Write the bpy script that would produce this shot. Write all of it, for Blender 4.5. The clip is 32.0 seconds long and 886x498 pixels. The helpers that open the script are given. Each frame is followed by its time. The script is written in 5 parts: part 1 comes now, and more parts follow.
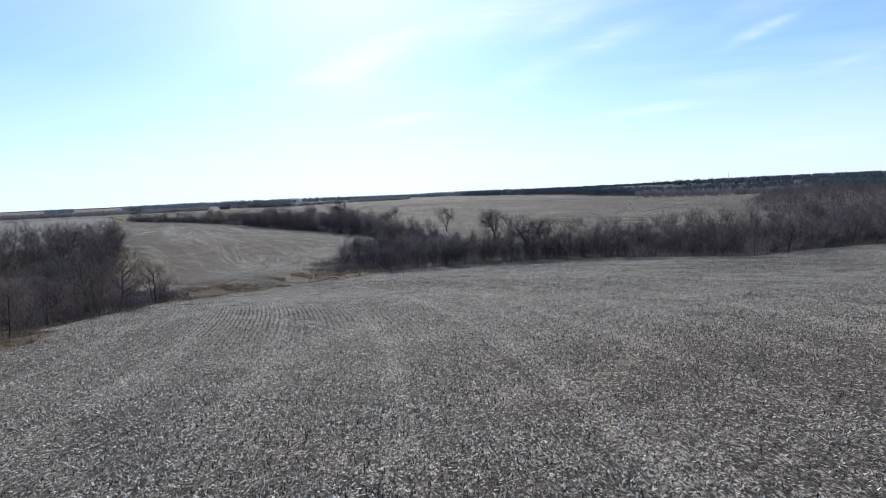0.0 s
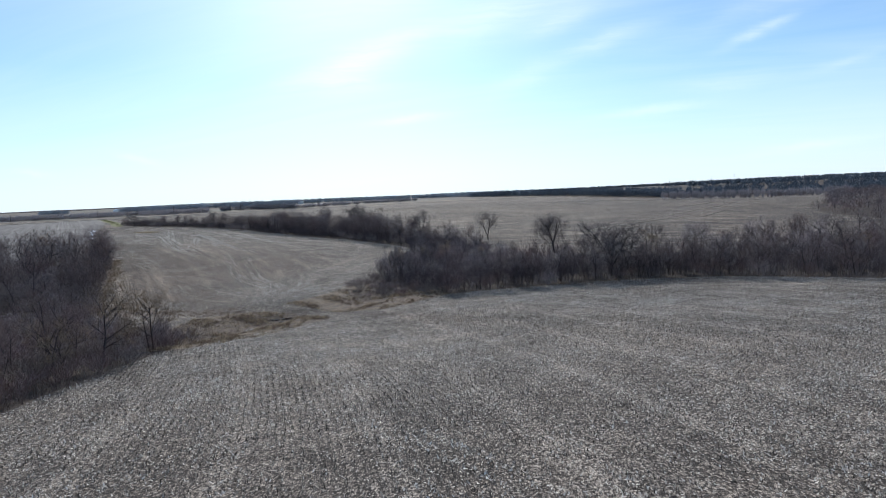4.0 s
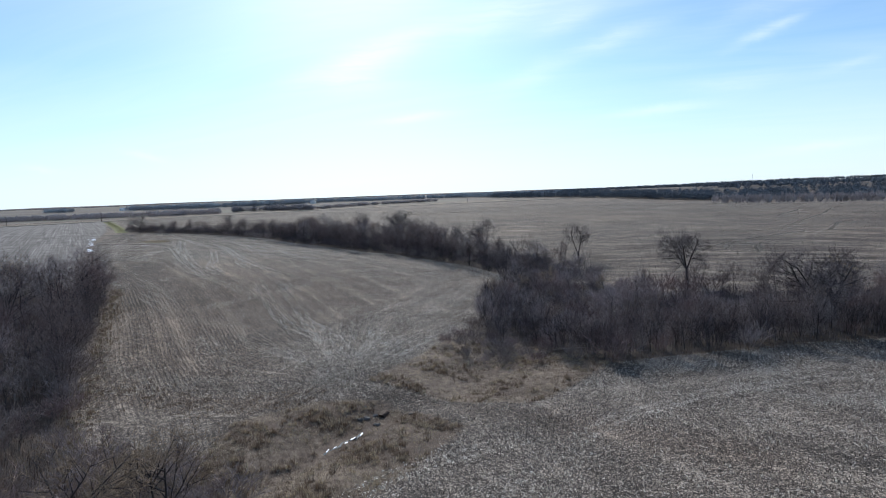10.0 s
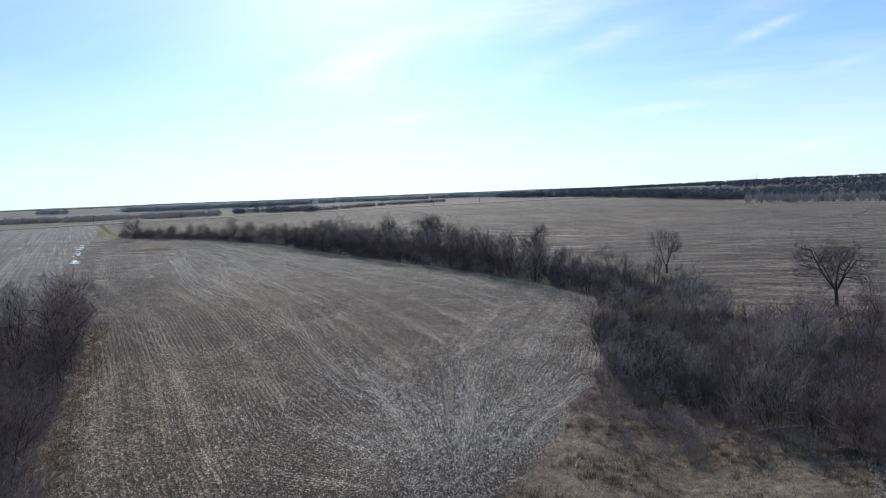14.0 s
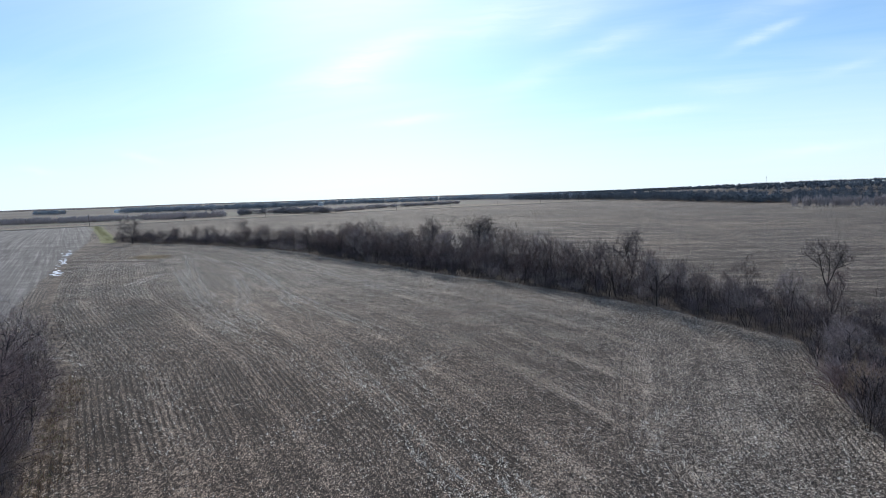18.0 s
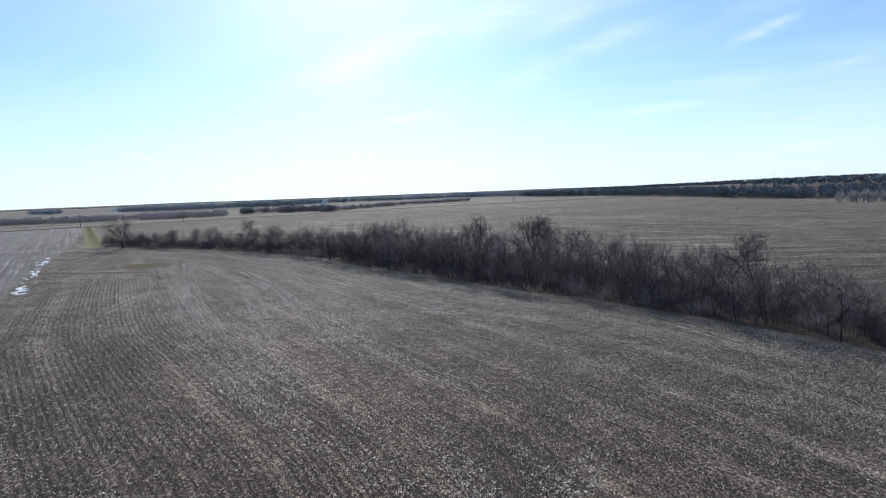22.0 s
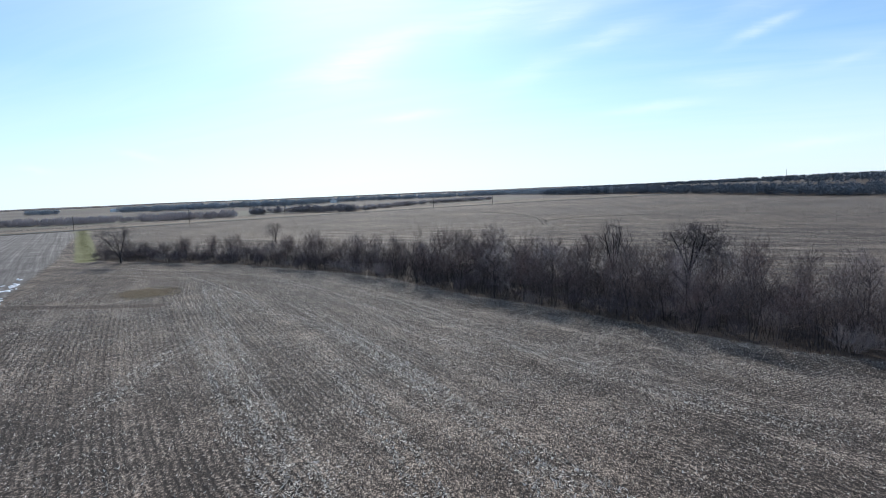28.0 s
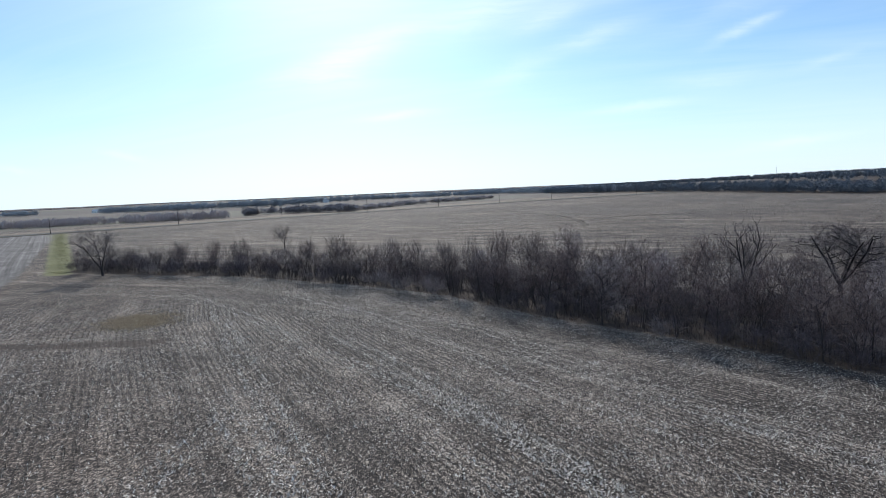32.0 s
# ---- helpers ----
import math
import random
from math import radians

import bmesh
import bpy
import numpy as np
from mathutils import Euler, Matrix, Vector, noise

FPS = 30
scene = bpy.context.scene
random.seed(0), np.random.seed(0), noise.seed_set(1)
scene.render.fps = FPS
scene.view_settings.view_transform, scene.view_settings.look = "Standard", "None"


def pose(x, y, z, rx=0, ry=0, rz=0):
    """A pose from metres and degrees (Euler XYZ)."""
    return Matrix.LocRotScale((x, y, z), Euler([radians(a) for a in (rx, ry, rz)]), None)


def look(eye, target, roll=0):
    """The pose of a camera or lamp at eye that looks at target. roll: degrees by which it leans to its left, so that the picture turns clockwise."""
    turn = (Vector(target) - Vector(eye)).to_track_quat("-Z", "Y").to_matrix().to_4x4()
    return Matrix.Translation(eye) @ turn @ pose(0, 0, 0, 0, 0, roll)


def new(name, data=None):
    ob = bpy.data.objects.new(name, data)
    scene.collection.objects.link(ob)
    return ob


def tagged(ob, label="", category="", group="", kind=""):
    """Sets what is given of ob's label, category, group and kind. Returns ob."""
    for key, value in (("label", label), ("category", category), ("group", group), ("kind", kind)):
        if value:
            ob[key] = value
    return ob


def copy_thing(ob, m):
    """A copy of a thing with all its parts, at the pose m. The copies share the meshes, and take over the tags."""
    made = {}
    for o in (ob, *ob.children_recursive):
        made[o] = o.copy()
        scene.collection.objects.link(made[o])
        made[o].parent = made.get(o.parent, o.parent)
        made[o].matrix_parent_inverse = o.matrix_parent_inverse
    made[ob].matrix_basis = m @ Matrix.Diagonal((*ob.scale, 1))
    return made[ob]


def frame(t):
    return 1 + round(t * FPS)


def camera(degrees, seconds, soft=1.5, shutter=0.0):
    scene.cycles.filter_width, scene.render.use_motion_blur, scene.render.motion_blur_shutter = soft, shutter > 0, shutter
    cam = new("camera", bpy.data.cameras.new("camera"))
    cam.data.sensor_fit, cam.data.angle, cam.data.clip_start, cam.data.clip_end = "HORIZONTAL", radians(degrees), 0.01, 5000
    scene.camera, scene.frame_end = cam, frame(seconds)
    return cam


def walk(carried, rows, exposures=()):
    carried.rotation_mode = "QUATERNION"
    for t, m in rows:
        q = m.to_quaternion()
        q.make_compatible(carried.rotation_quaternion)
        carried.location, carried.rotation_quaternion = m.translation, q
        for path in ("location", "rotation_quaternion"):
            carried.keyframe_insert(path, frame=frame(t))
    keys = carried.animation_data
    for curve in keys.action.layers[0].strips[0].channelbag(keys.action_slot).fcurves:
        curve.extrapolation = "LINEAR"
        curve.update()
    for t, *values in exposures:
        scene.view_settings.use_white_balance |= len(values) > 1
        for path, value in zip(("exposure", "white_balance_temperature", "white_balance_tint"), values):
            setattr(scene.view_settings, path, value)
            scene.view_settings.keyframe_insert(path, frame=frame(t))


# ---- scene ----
cam = camera(77.32, 32.0, soft=0.45)
# seconds, place in metres, turn in degrees
ROWS = [
    (0.0, -0.00, 0.00, 33.00, 84.100, 2.456, -0.156),
    (0.5, -2.37, 4.98, 33.23, 84.160, 2.482, -0.103),
    (1.0, -4.84, 9.95, 33.46, 84.205, 2.481, -0.100),
    (1.5, -7.46, 14.94, 33.69, 84.253, 2.470, -0.112),
    (2.0, -10.16, 19.87, 33.91, 84.270, 2.454, -0.116),
    (2.5, -12.82, 24.84, 34.10, 84.253, 2.442, -0.160),
    (3.0, -15.36, 29.81, 34.25, 84.207, 2.437, -0.199),
    (3.5, -17.70, 34.67, 34.33, 84.186, 2.430, -0.157),
    (4.0, -20.02, 39.25, 34.38, 84.159, 2.413, -0.355),
    (4.5, -22.30, 43.62, 34.45, 84.131, 2.393, -0.553),
    (5.0, -24.52, 47.83, 34.57, 84.105, 2.371, -0.750),
    (5.5, -26.66, 51.95, 34.77, 84.090, 2.345, -0.947),
    (6.0, -28.70, 56.04, 35.10, 84.103, 2.311, -0.984),
    (6.5, -30.73, 60.16, 35.53, 84.163, 2.306, -0.976),
    (7.0, -32.90, 64.48, 35.99, 84.139, 2.281, -1.013),
    (7.5, -35.18, 68.88, 36.48, 84.105, 2.239, -0.995),
    (8.0, -37.51, 73.23, 36.97, 84.083, 2.188, -0.841),
    (8.5, -39.93, 77.79, 37.45, 84.099, 2.152, -0.501),
    (9.0, -42.49, 82.41, 37.89, 84.106, 2.142, -0.210),
    (9.5, -45.02, 86.89, 38.26, 84.057, 2.101, 0.068),
    (10.0, -47.65, 91.45, 38.58, 84.052, 2.068, 0.214),
    (10.5, -50.34, 95.92, 38.82, 84.037, 2.068, 0.375),
    (11.0, -53.00, 100.66, 38.98, 84.038, 2.095, 0.485),
    (11.5, -55.63, 105.31, 39.04, 83.980, 2.167, 0.607),
    (12.0, -58.23, 110.01, 39.09, 83.958, 2.210, 0.589),
    (12.5, -60.78, 114.77, 39.18, 84.006, 2.224, 0.553),
    (13.0, -63.14, 119.46, 39.29, 84.058, 2.245, 0.473),
    (13.5, -65.27, 124.13, 39.41, 84.023, 2.247, -0.081),
    (14.0, -67.16, 128.72, 39.50, 84.016, 2.239, -0.085),
    (14.5, -69.27, 133.80, 39.53, 84.046, 2.198, -0.073),
    (15.0, -72.07, 139.33, 39.46, 84.097, 2.135, -0.023),
    (15.5, -75.27, 145.07, 39.32, 84.155, 2.065, 0.028),
    (16.0, -78.58, 150.74, 39.13, 84.211, 1.996, 0.079),
    (16.5, -81.72, 156.08, 38.93, 84.258, 1.938, 0.129),
    (17.0, -84.40, 160.84, 38.73, 84.278, 1.910, -0.049),
    (17.5, -86.63, 165.37, 38.56, 84.294, 1.915, -0.064),
    (18.0, -88.76, 169.94, 38.41, 84.280, 1.933, -0.051),
    (18.5, -90.82, 174.57, 38.28, 84.258, 1.965, -0.026),
    (19.0, -92.97, 179.26, 38.17, 84.186, 1.998, -0.081),
    (19.5, -95.30, 184.01, 38.11, 84.164, 2.011, -0.197),
    (20.0, -97.36, 188.83, 38.09, 84.144, 2.035, -0.216),
    (20.5, -99.28, 193.60, 38.10, 84.113, 2.071, -0.126),
    (21.0, -101.39, 198.11, 38.10, 84.064, 2.115, -0.162),
    (21.5, -103.33, 202.62, 38.11, 84.034, 2.155, -0.108),
    (22.0, -105.40, 207.03, 38.12, 84.010, 2.212, -0.091),
    (22.5, -107.44, 211.36, 38.14, 83.970, 2.286, -0.027),
    (23.0, -109.57, 215.69, 38.17, 83.936, 2.363, -0.049),
    (23.5, -111.70, 220.24, 38.24, 83.850, 2.450, -0.080),
    (24.0, -113.94, 224.65, 38.35, 83.770, 2.569, -0.139),
    (24.5, -116.13, 229.24, 38.45, 83.701, 2.681, -0.108),
    (25.0, -118.33, 234.20, 38.52, 83.624, 2.748, -0.053),
    (25.5, -120.72, 238.93, 38.57, 83.591, 2.736, -0.081),
    (26.0, -123.42, 243.08, 38.62, 83.647, 2.660, -0.101),
    (26.5, -126.31, 246.94, 38.68, 83.733, 2.564, -0.117),
    (27.0, -129.27, 250.78, 38.72, 83.821, 2.467, -0.134),
    (27.5, -132.17, 254.89, 38.73, 83.884, 2.390, -0.154),
    (28.0, -134.89, 259.57, 38.72, 83.869, 2.373, -0.123),
    (28.5, -137.58, 264.58, 38.70, 83.848, 2.410, -0.158),
    (29.0, -140.10, 269.58, 38.70, 83.849, 2.470, -0.178),
    (29.5, -142.52, 274.70, 38.70, 83.840, 2.515, -0.162),
    (30.0, -144.91, 279.78, 38.67, 83.814, 2.538, -0.205),
    (30.5, -147.28, 284.35, 38.62, 83.775, 2.553, -0.616),
    (31.0, -149.56, 287.80, 38.56, 83.756, 2.577, -0.956),
    (31.5, -151.48, 289.98, 38.46, 83.751, 2.582, -1.197),
    (32.0, -153.00, 291.25, 38.34, 83.750, 2.545, -1.487),
]
walk(cam, [(t, pose(x, y, z, rx, ry, rz)) for t, x, y, z, rx, ry, rz in ROWS], exposures=((0.0, 0.0, 6150.0, 9.5),))
# ---- end of the path ----
# ---- world, sun and exposure ----
SUN_EL, SUN_AZ = 29.0, 8.0          # degrees; the azimuth turns from +y towards -x
world = bpy.data.worlds.new("sky_world")
scene.world = world
world.use_nodes = True
wn, wl = world.node_tree.nodes, world.node_tree.links
wn.clear()


def wnode(kind, **values):
    n = wn.new(kind)
    for key, v in values.items():
        n.inputs[key].default_value = v
    return n


w_out = wn.new("ShaderNodeOutputWorld")
w_bg = wnode("ShaderNodeBackground", Strength=0.12)
sky = wn.new("ShaderNodeTexSky")
sky.sky_type = "NISHITA"
sky.sun_disc = False
sky.sun_elevation = radians(SUN_EL)
sky.sun_rotation = radians(-SUN_AZ)
sky.altitude, sky.air_density, sky.dust_density, sky.ozone_density = 300.0, 1.0, 0.5, 4.0
# thin streaks of high cloud: noise on a flat layer overhead, drawn out along one bearing
w_co = wn.new("ShaderNodeTexCoord")
w_sep = wn.new("ShaderNodeSeparateXYZ")
w_up = wn.new("ShaderNodeMath")
w_up.operation = "MAXIMUM"
w_up.inputs[1].default_value = 0.0
w_add = wn.new("ShaderNodeMath")
w_add.inputs[1].default_value = 0.12
w_flat = wn.new("ShaderNodeVectorMath")
w_flat.operation = "DIVIDE"
w_com = wn.new("ShaderNodeCombineXYZ")
w_map = wn.new("ShaderNodeMapping")
w_map.inputs["Rotation"].default_value = (0.0, 0.0, radians(-72))
w_map.inputs["Location"].default_value = (3.1, 1.7, 0.0)
w_map.inputs["Scale"].default_value = (1.0, 1.0, 0.0)
w_long = wn.new("ShaderNodeMapping")
w_long.inputs["Scale"].default_value = (1.5, 0.3, 0.0)
w_noise = wnode("ShaderNodeTexNoise", Scale=1.3, Detail=9.0, Roughness=0.62, Distortion=0.9)
w_ramp = wn.new("ShaderNodeValToRGB")
w_ramp.color_ramp.elements[0].position, w_ramp.color_ramp.elements[1].position = 0.36, 0.82
w_ramp.color_ramp.elements[0].color = (0.08, 0.08, 0.08, 1)
w_ramp.color_ramp.elements[1].color = (0.26, 0.26, 0.26, 1)
w_mix = wn.new("ShaderNodeMixRGB")
w_mix.inputs[2].default_value = (8.9, 9.65, 10.5, 1)
wl.new(w_co.outputs["Generated"], w_sep.inputs[0])
wl.new(w_sep.outputs[2], w_up.inputs[0])
wl.new(w_up.outputs[0], w_add.inputs[0])
for _i in range(3):
    wl.new(w_add.outputs[0], w_com.inputs[_i])
wl.new(w_co.outputs["Generated"], w_flat.inputs[0])
wl.new(w_com.outputs[0], w_flat.inputs[1])
wl.new(w_flat.outputs[0], w_map.inputs[0])
wl.new(w_map.outputs[0], w_long.inputs[0])
wl.new(w_long.outputs[0], w_noise.inputs["Vector"])
wl.new(w_noise.outputs["Fac"], w_ramp.inputs[0])
wl.new(w_ramp.outputs[0], w_mix.inputs[0])
w_tint = wn.new("ShaderNodeMixRGB")
w_tint.blend_type = "MULTIPLY"
w_tint.inputs[0].default_value = 1.0
w_tint.inputs[2].default_value = (0.78, 1.0, 1.07, 1)
wl.new(sky.outputs[0], w_tint.inputs[1])
wl.new(w_tint.outputs[0], w_mix.inputs[1])
# pale haze low over the horizon
w_low = wn.new("ShaderNodeMath")
w_low.operation, w_low.use_clamp = "MULTIPLY_ADD", True
w_low.inputs[1].default_value, w_low.inputs[2].default_value = -4.2, 0.85
w_haze = wn.new("ShaderNodeMixRGB")
w_haze.inputs[2].default_value = (7.3, 8.35, 9.0, 1)
wl.new(w_up.outputs[0], w_low.inputs[0])
wl.new(w_low.outputs[0], w_haze.inputs[0])
wl.new(w_mix.outputs[0], w_haze.inputs[1])


def wmath(op, a, b):
    n = wn.new("ShaderNodeMath")
    n.operation = op
    for i, v in enumerate((a, b)):
        if isinstance(v, bpy.types.NodeSocket):
            wl.new(v, n.inputs[i])
        else:
            n.inputs[i].default_value = v
    return n.outputs[0]


# wisps of high cloud towards the south: bearing and height as slopes, lean in degrees, half length, half width, thickness
WISPS = (
    (-0.127, 0.240, 17.9, 0.119, 0.0224, 0.6), (-0.148, 0.207, 7.8, 0.057, 0.0265, 0.5), (0.573, 0.261, 20.3, 0.060, 0.0092, 0.55),
    (0.310, 0.254, 14.6, 0.073, 0.0163, 0.4), (0.384, 0.128, 5.1, 0.076, 0.0071, 0.4), (-0.051, 0.130, 5.2, 0.057, 0.0082, 0.5),
    (0.670, 0.056, 6.3, 0.096, 0.0092, 0.3), (-0.533, 0.083, -14.7, 0.033, 0.0061, 0.35), (0.155, 0.196, 21.0, 0.064, 0.0184, 0.3),
    (0.720, 0.199, 13.2, 0.051, 0.0082, 0.25), (0.508, 0.172, 3.1, 0.087, 0.0143, 0.25), (0.221, 0.288, 15.9, 0.049, 0.0143, 0.3),
)
WISPS_MORE = ((-0.727, 0.064, -5.8, 0.036, 0.0051, 0.25), (0.098, 0.302, 16.8, 0.070, 0.0265, 0.3), (0.30, 0.36, 16.0, 0.22, 0.05, 0.3), (0.66, 0.33, 18.0, 0.2, 0.02, 0.3), (-0.1, 0.36, 15.0, 0.2, 0.06, 0.3))
w_front = wmath("MAXIMUM", w_sep.outputs[1], 0.05)
w_slope = wn.new("ShaderNodeCombineXYZ")
wl.new(wmath("DIVIDE", w_sep.outputs[0], w_front), w_slope.inputs[0])
wl.new(wmath("DIVIDE", w_sep.outputs[2], w_front), w_slope.inputs[1])
w_warp = wnode("ShaderNodeTexNoise", Scale=9.0, Detail=5.0, Roughness=0.6)
wl.new(w_slope.outputs[0], w_warp.inputs["Vector"])
w_bend = wn.new("ShaderNodeVectorMath")
w_bend.operation = "MULTIPLY_ADD"
w_bend.inputs[1].default_value = (0.05, 0.028, 0.0)
wl.new(w_warp.outputs["Color"], w_bend.inputs[0])
w_shift = wn.new("ShaderNodeVectorMath")
w_shift.inputs[1].default_value = (-0.025, -0.014, 0.0)
wl.new(w_slope.outputs[0], w_shift.inputs[0])
wl.new(w_shift.outputs[0], w_bend.inputs[2])
w_comb = wn.new("ShaderNodeMapping")
w_comb.inputs["Rotation"].default_value = (0.0, 0.0, radians(-16))
w_comb.inputs["Scale"].default_value = (6.0, 70.0, 1.0)
wl.new(w_bend.outputs[0], w_comb.inputs[0])
w_fibre = wnode("ShaderNodeTexNoise", Scale=1.0, Detail=5.0, Roughness=0.6)
wl.new(w_comb.outputs[0], w_fibre.inputs["Vector"])
w_sum = 0.0
for _u, _v, _lean, _long, _wide, _thick in WISPS + WISPS_MORE:
    w_at = wn.new("ShaderNodeMapping")
    w_at.vector_type = "TEXTURE"
    w_at.inputs["Location"].default_value = (_u, _v, 0.0)
    w_at.inputs["Rotation"].default_value = (0.0, 0.0, radians(_lean))
    w_at.inputs["Scale"].default_value = (_long, _wide, 1.0)
    wl.new(w_bend.outputs[0], w_at.inputs[0])
    w_len = wn.new("ShaderNodeVectorMath")
    w_len.operation = "DOT_PRODUCT"
    wl.new(w_at.outputs[0], w_len.inputs[0])
    wl.new(w_at.outputs[0], w_len.inputs[1])
    w_one = wmath("MULTIPLY", wmath("POWER", 0.4, w_len.outputs["Value"]), _thick)
    w_sum = wmath("ADD", w_one, w_sum)
w_sum = wmath("MULTIPLY", w_sum, wmath("MULTIPLY", w_fibre.outputs["Fac"], 1.05))
w_sum = wmath("MULTIPLY", w_sum, wmath("GREATER_THAN", w_sep.outputs[1], 0.06))
# the glow round the sun in the thin cloud
w_near = wn.new("ShaderNodeVectorMath")
w_near.operation = "DOT_PRODUCT"
w_near.inputs[1].default_value = (-math.sin(radians(SUN_AZ)) * math.cos(radians(SUN_EL)), math.cos(radians(SUN_AZ)) * math.cos(radians(SUN_EL)), math.sin(radians(SUN_EL)))
wl.new(w_co.outputs["Generated"], w_near.inputs[0])
w_glow = wmath("MULTIPLY", wmath("POWER", wmath("MAXIMUM", w_near.outputs["Value"], 0.0), 14.0), 0.28)
w_sum = wmath("ADD", w_sum, w_glow)
w_wisp = wn.new("ShaderNodeMixRGB")
w_wisp.inputs[2].default_value = (10.2, 10.5, 10.8, 1)
wl.new(wmath("MINIMUM", w_sum, 0.9), w_wisp.inputs[0])
wl.new(w_haze.outputs[0], w_wisp.inputs[1])
wl.new(w_wisp.outputs[0], w_bg.inputs[0])
wl.new(w_bg.outputs[0], w_out.inputs[0])

sun = new("sun", bpy.data.lights.new("sun", "SUN"))
sun.data.energy, sun.data.angle, sun.data.color = 4.6, radians(0.53), (1.0, 0.93, 0.82)
_el, _az = radians(SUN_EL), radians(SUN_AZ)
sun.matrix_world = look((0, 0, 200), (math.sin(_az) * math.cos(_el) * 100, -math.cos(_az) * math.cos(_el) * 100, 200 - math.sin(_el) * 100))


# ---- materials ----
def material(name, rough=0.9):
    m = bpy.data.materials.new(name)
    m.use_nodes = True
    nt = m.node_tree
    bsdf = nt.nodes["Principled BSDF"]
    bsdf.inputs["Roughness"].default_value = rough
    bsdf.inputs["Specular IOR Level"].default_value = 0.25
    return m, nt, bsdf


def node(nt, kind, **values):
    n = nt.nodes.new(kind)
    for key, v in values.items():
        n.inputs[key].default_value = v
    return n


def ramp(nt, source, *stops):
    n = nt.nodes.new("ShaderNodeValToRGB")
    e = n.color_ramp.elements
    while len(e) < len(stops):
        e.new(0.5)
    for el, (p, c) in zip(e, stops):
        el.position, el.color = p, (*c, 1) if len(c) == 3 else c
    nt.links.new(source, n.inputs[0])
    return n.outputs[0]


def mix(nt, fac, a, b, mode="MIX"):
    n = nt.nodes.new("ShaderNodeMixRGB")
    n.blend_type = mode
    for i, v in enumerate((fac, a, b)):
        if isinstance(v, bpy.types.NodeSocket):
            nt.links.new(v, n.inputs[i])
        else:
            n.inputs[i].default_value = v if i == 0 else (*v, 1)
    return n.outputs[0]


def arith(nt, op, a, b=0.0, c=0.0):
    n = nt.nodes.new("ShaderNodeMath")
    n.operation = op
    for i, v in enumerate((a, b, c)):
        if isinstance(v, bpy.types.NodeSocket):
            nt.links.new(v, n.inputs[i])
        else:
            n.inputs[i].default_value = v
    return n.outputs[0]


def plain(name, colour, spread=0.25, scale=3.0, rough=0.9, per_object=0.0):
    """A colour with noise at two scales, and, if asked, a shift from object to object."""
    m, nt, bsdf = material(name, rough)
    co = nt.nodes.new("ShaderNodeTexCoord")
    n1 = node(nt, "ShaderNodeTexNoise", Scale=scale, Detail=6.0, Roughness=0.6)
    n2 = node(nt, "ShaderNodeTexNoise", Scale=scale * 0.13, Detail=3.0)
    for n in (n1, n2):
        nt.links.new(co.outputs["Object"], n.inputs["Vector"])
    f = arith(nt, "ADD", arith(nt, "MULTIPLY", n1.outputs["Fac"], 0.6), arith(nt, "MULTIPLY", n2.outputs["Fac"], 0.4))
    lo = tuple(c * (1 - spread) for c in colour)
    hi = tuple(min(1, c * (1 + spread)) for c in colour)
    out = ramp(nt, f, (0.3, lo), (0.7, hi))
    if per_object:
        info = nt.nodes.new("ShaderNodeObjectInfo")
        v = arith(nt, "MULTIPLY_ADD", info.outputs["Random"], 2 * per_object, 1 - per_object)
        comb = nt.nodes.new("ShaderNodeCombineColor")
        for i in range(3):
            nt.links.new(v, comb.inputs[i])
        out = mix(nt, 1.0, out, comb.outputs[0], "MULTIPLY")
    nt.links.new(out, bsdf.inputs["Base Color"])
    return m


def islands(name, stops, rough=0.8, translucent=0.0):
    """A colour picked at random for each loose piece of a mesh."""
    m, nt, bsdf = material(name, rough)
    geo = nt.nodes.new("ShaderNodeNewGeometry")
    out = ramp(nt, geo.outputs["Random Per Island"], *stops)
    nt.links.new(out, bsdf.inputs["Base Color"])
    if translucent:
        tr = nt.nodes.new("ShaderNodeBsdfTranslucent")
        ms = node(nt, "ShaderNodeMixShader", Fac=translucent)
        nt.links.new(out, tr.inputs[0])
        nt.links.new(bsdf.outputs[0], ms.inputs[1])
        nt.links.new(tr.outputs[0], ms.inputs[2])
        nt.links.new(ms.outputs[0], nt.nodes["Material Output"].inputs[0])
    return m


bark = plain("bark", (0.052, 0.044, 0.044), 0.35, 2.0, per_object=0.3)
twigs_grey = plain("twigs_grey", (0.29, 0.24, 0.232), 0.3, 0.8, per_object=0.3)
twigs_red = plain("twigs_red", (0.20, 0.142, 0.135), 0.3, 0.8, per_object=0.25)
twigs_tan = plain("twigs_tan", (0.36, 0.265, 0.18), 0.3, 0.8, per_object=0.25)
twigs_dark = plain("twigs_dark", (0.115, 0.096, 0.102), 0.3, 0.8, per_object=0.25)
twigs_belt = plain("twigs_belt", (0.18, 0.138, 0.128), 0.3, 0.8, per_object=0.3)
twigs_brown = plain("twigs_brown", (0.23, 0.185, 0.165), 0.3, 0.8)
twigs_scrub = plain("twigs_scrub", (0.27, 0.25, 0.26), 0.3, 0.05)
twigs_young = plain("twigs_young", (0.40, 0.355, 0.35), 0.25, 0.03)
# bluish greys: distance haze is put into the twig colour of the farthest woods
twigs_plain_haze = plain("twigs_plain_haze", (0.33, 0.355, 0.385), 0.3, 0.05)
twigs_far_haze = plain("twigs_far_haze", (0.13, 0.148, 0.172), 0.3, 0.05)
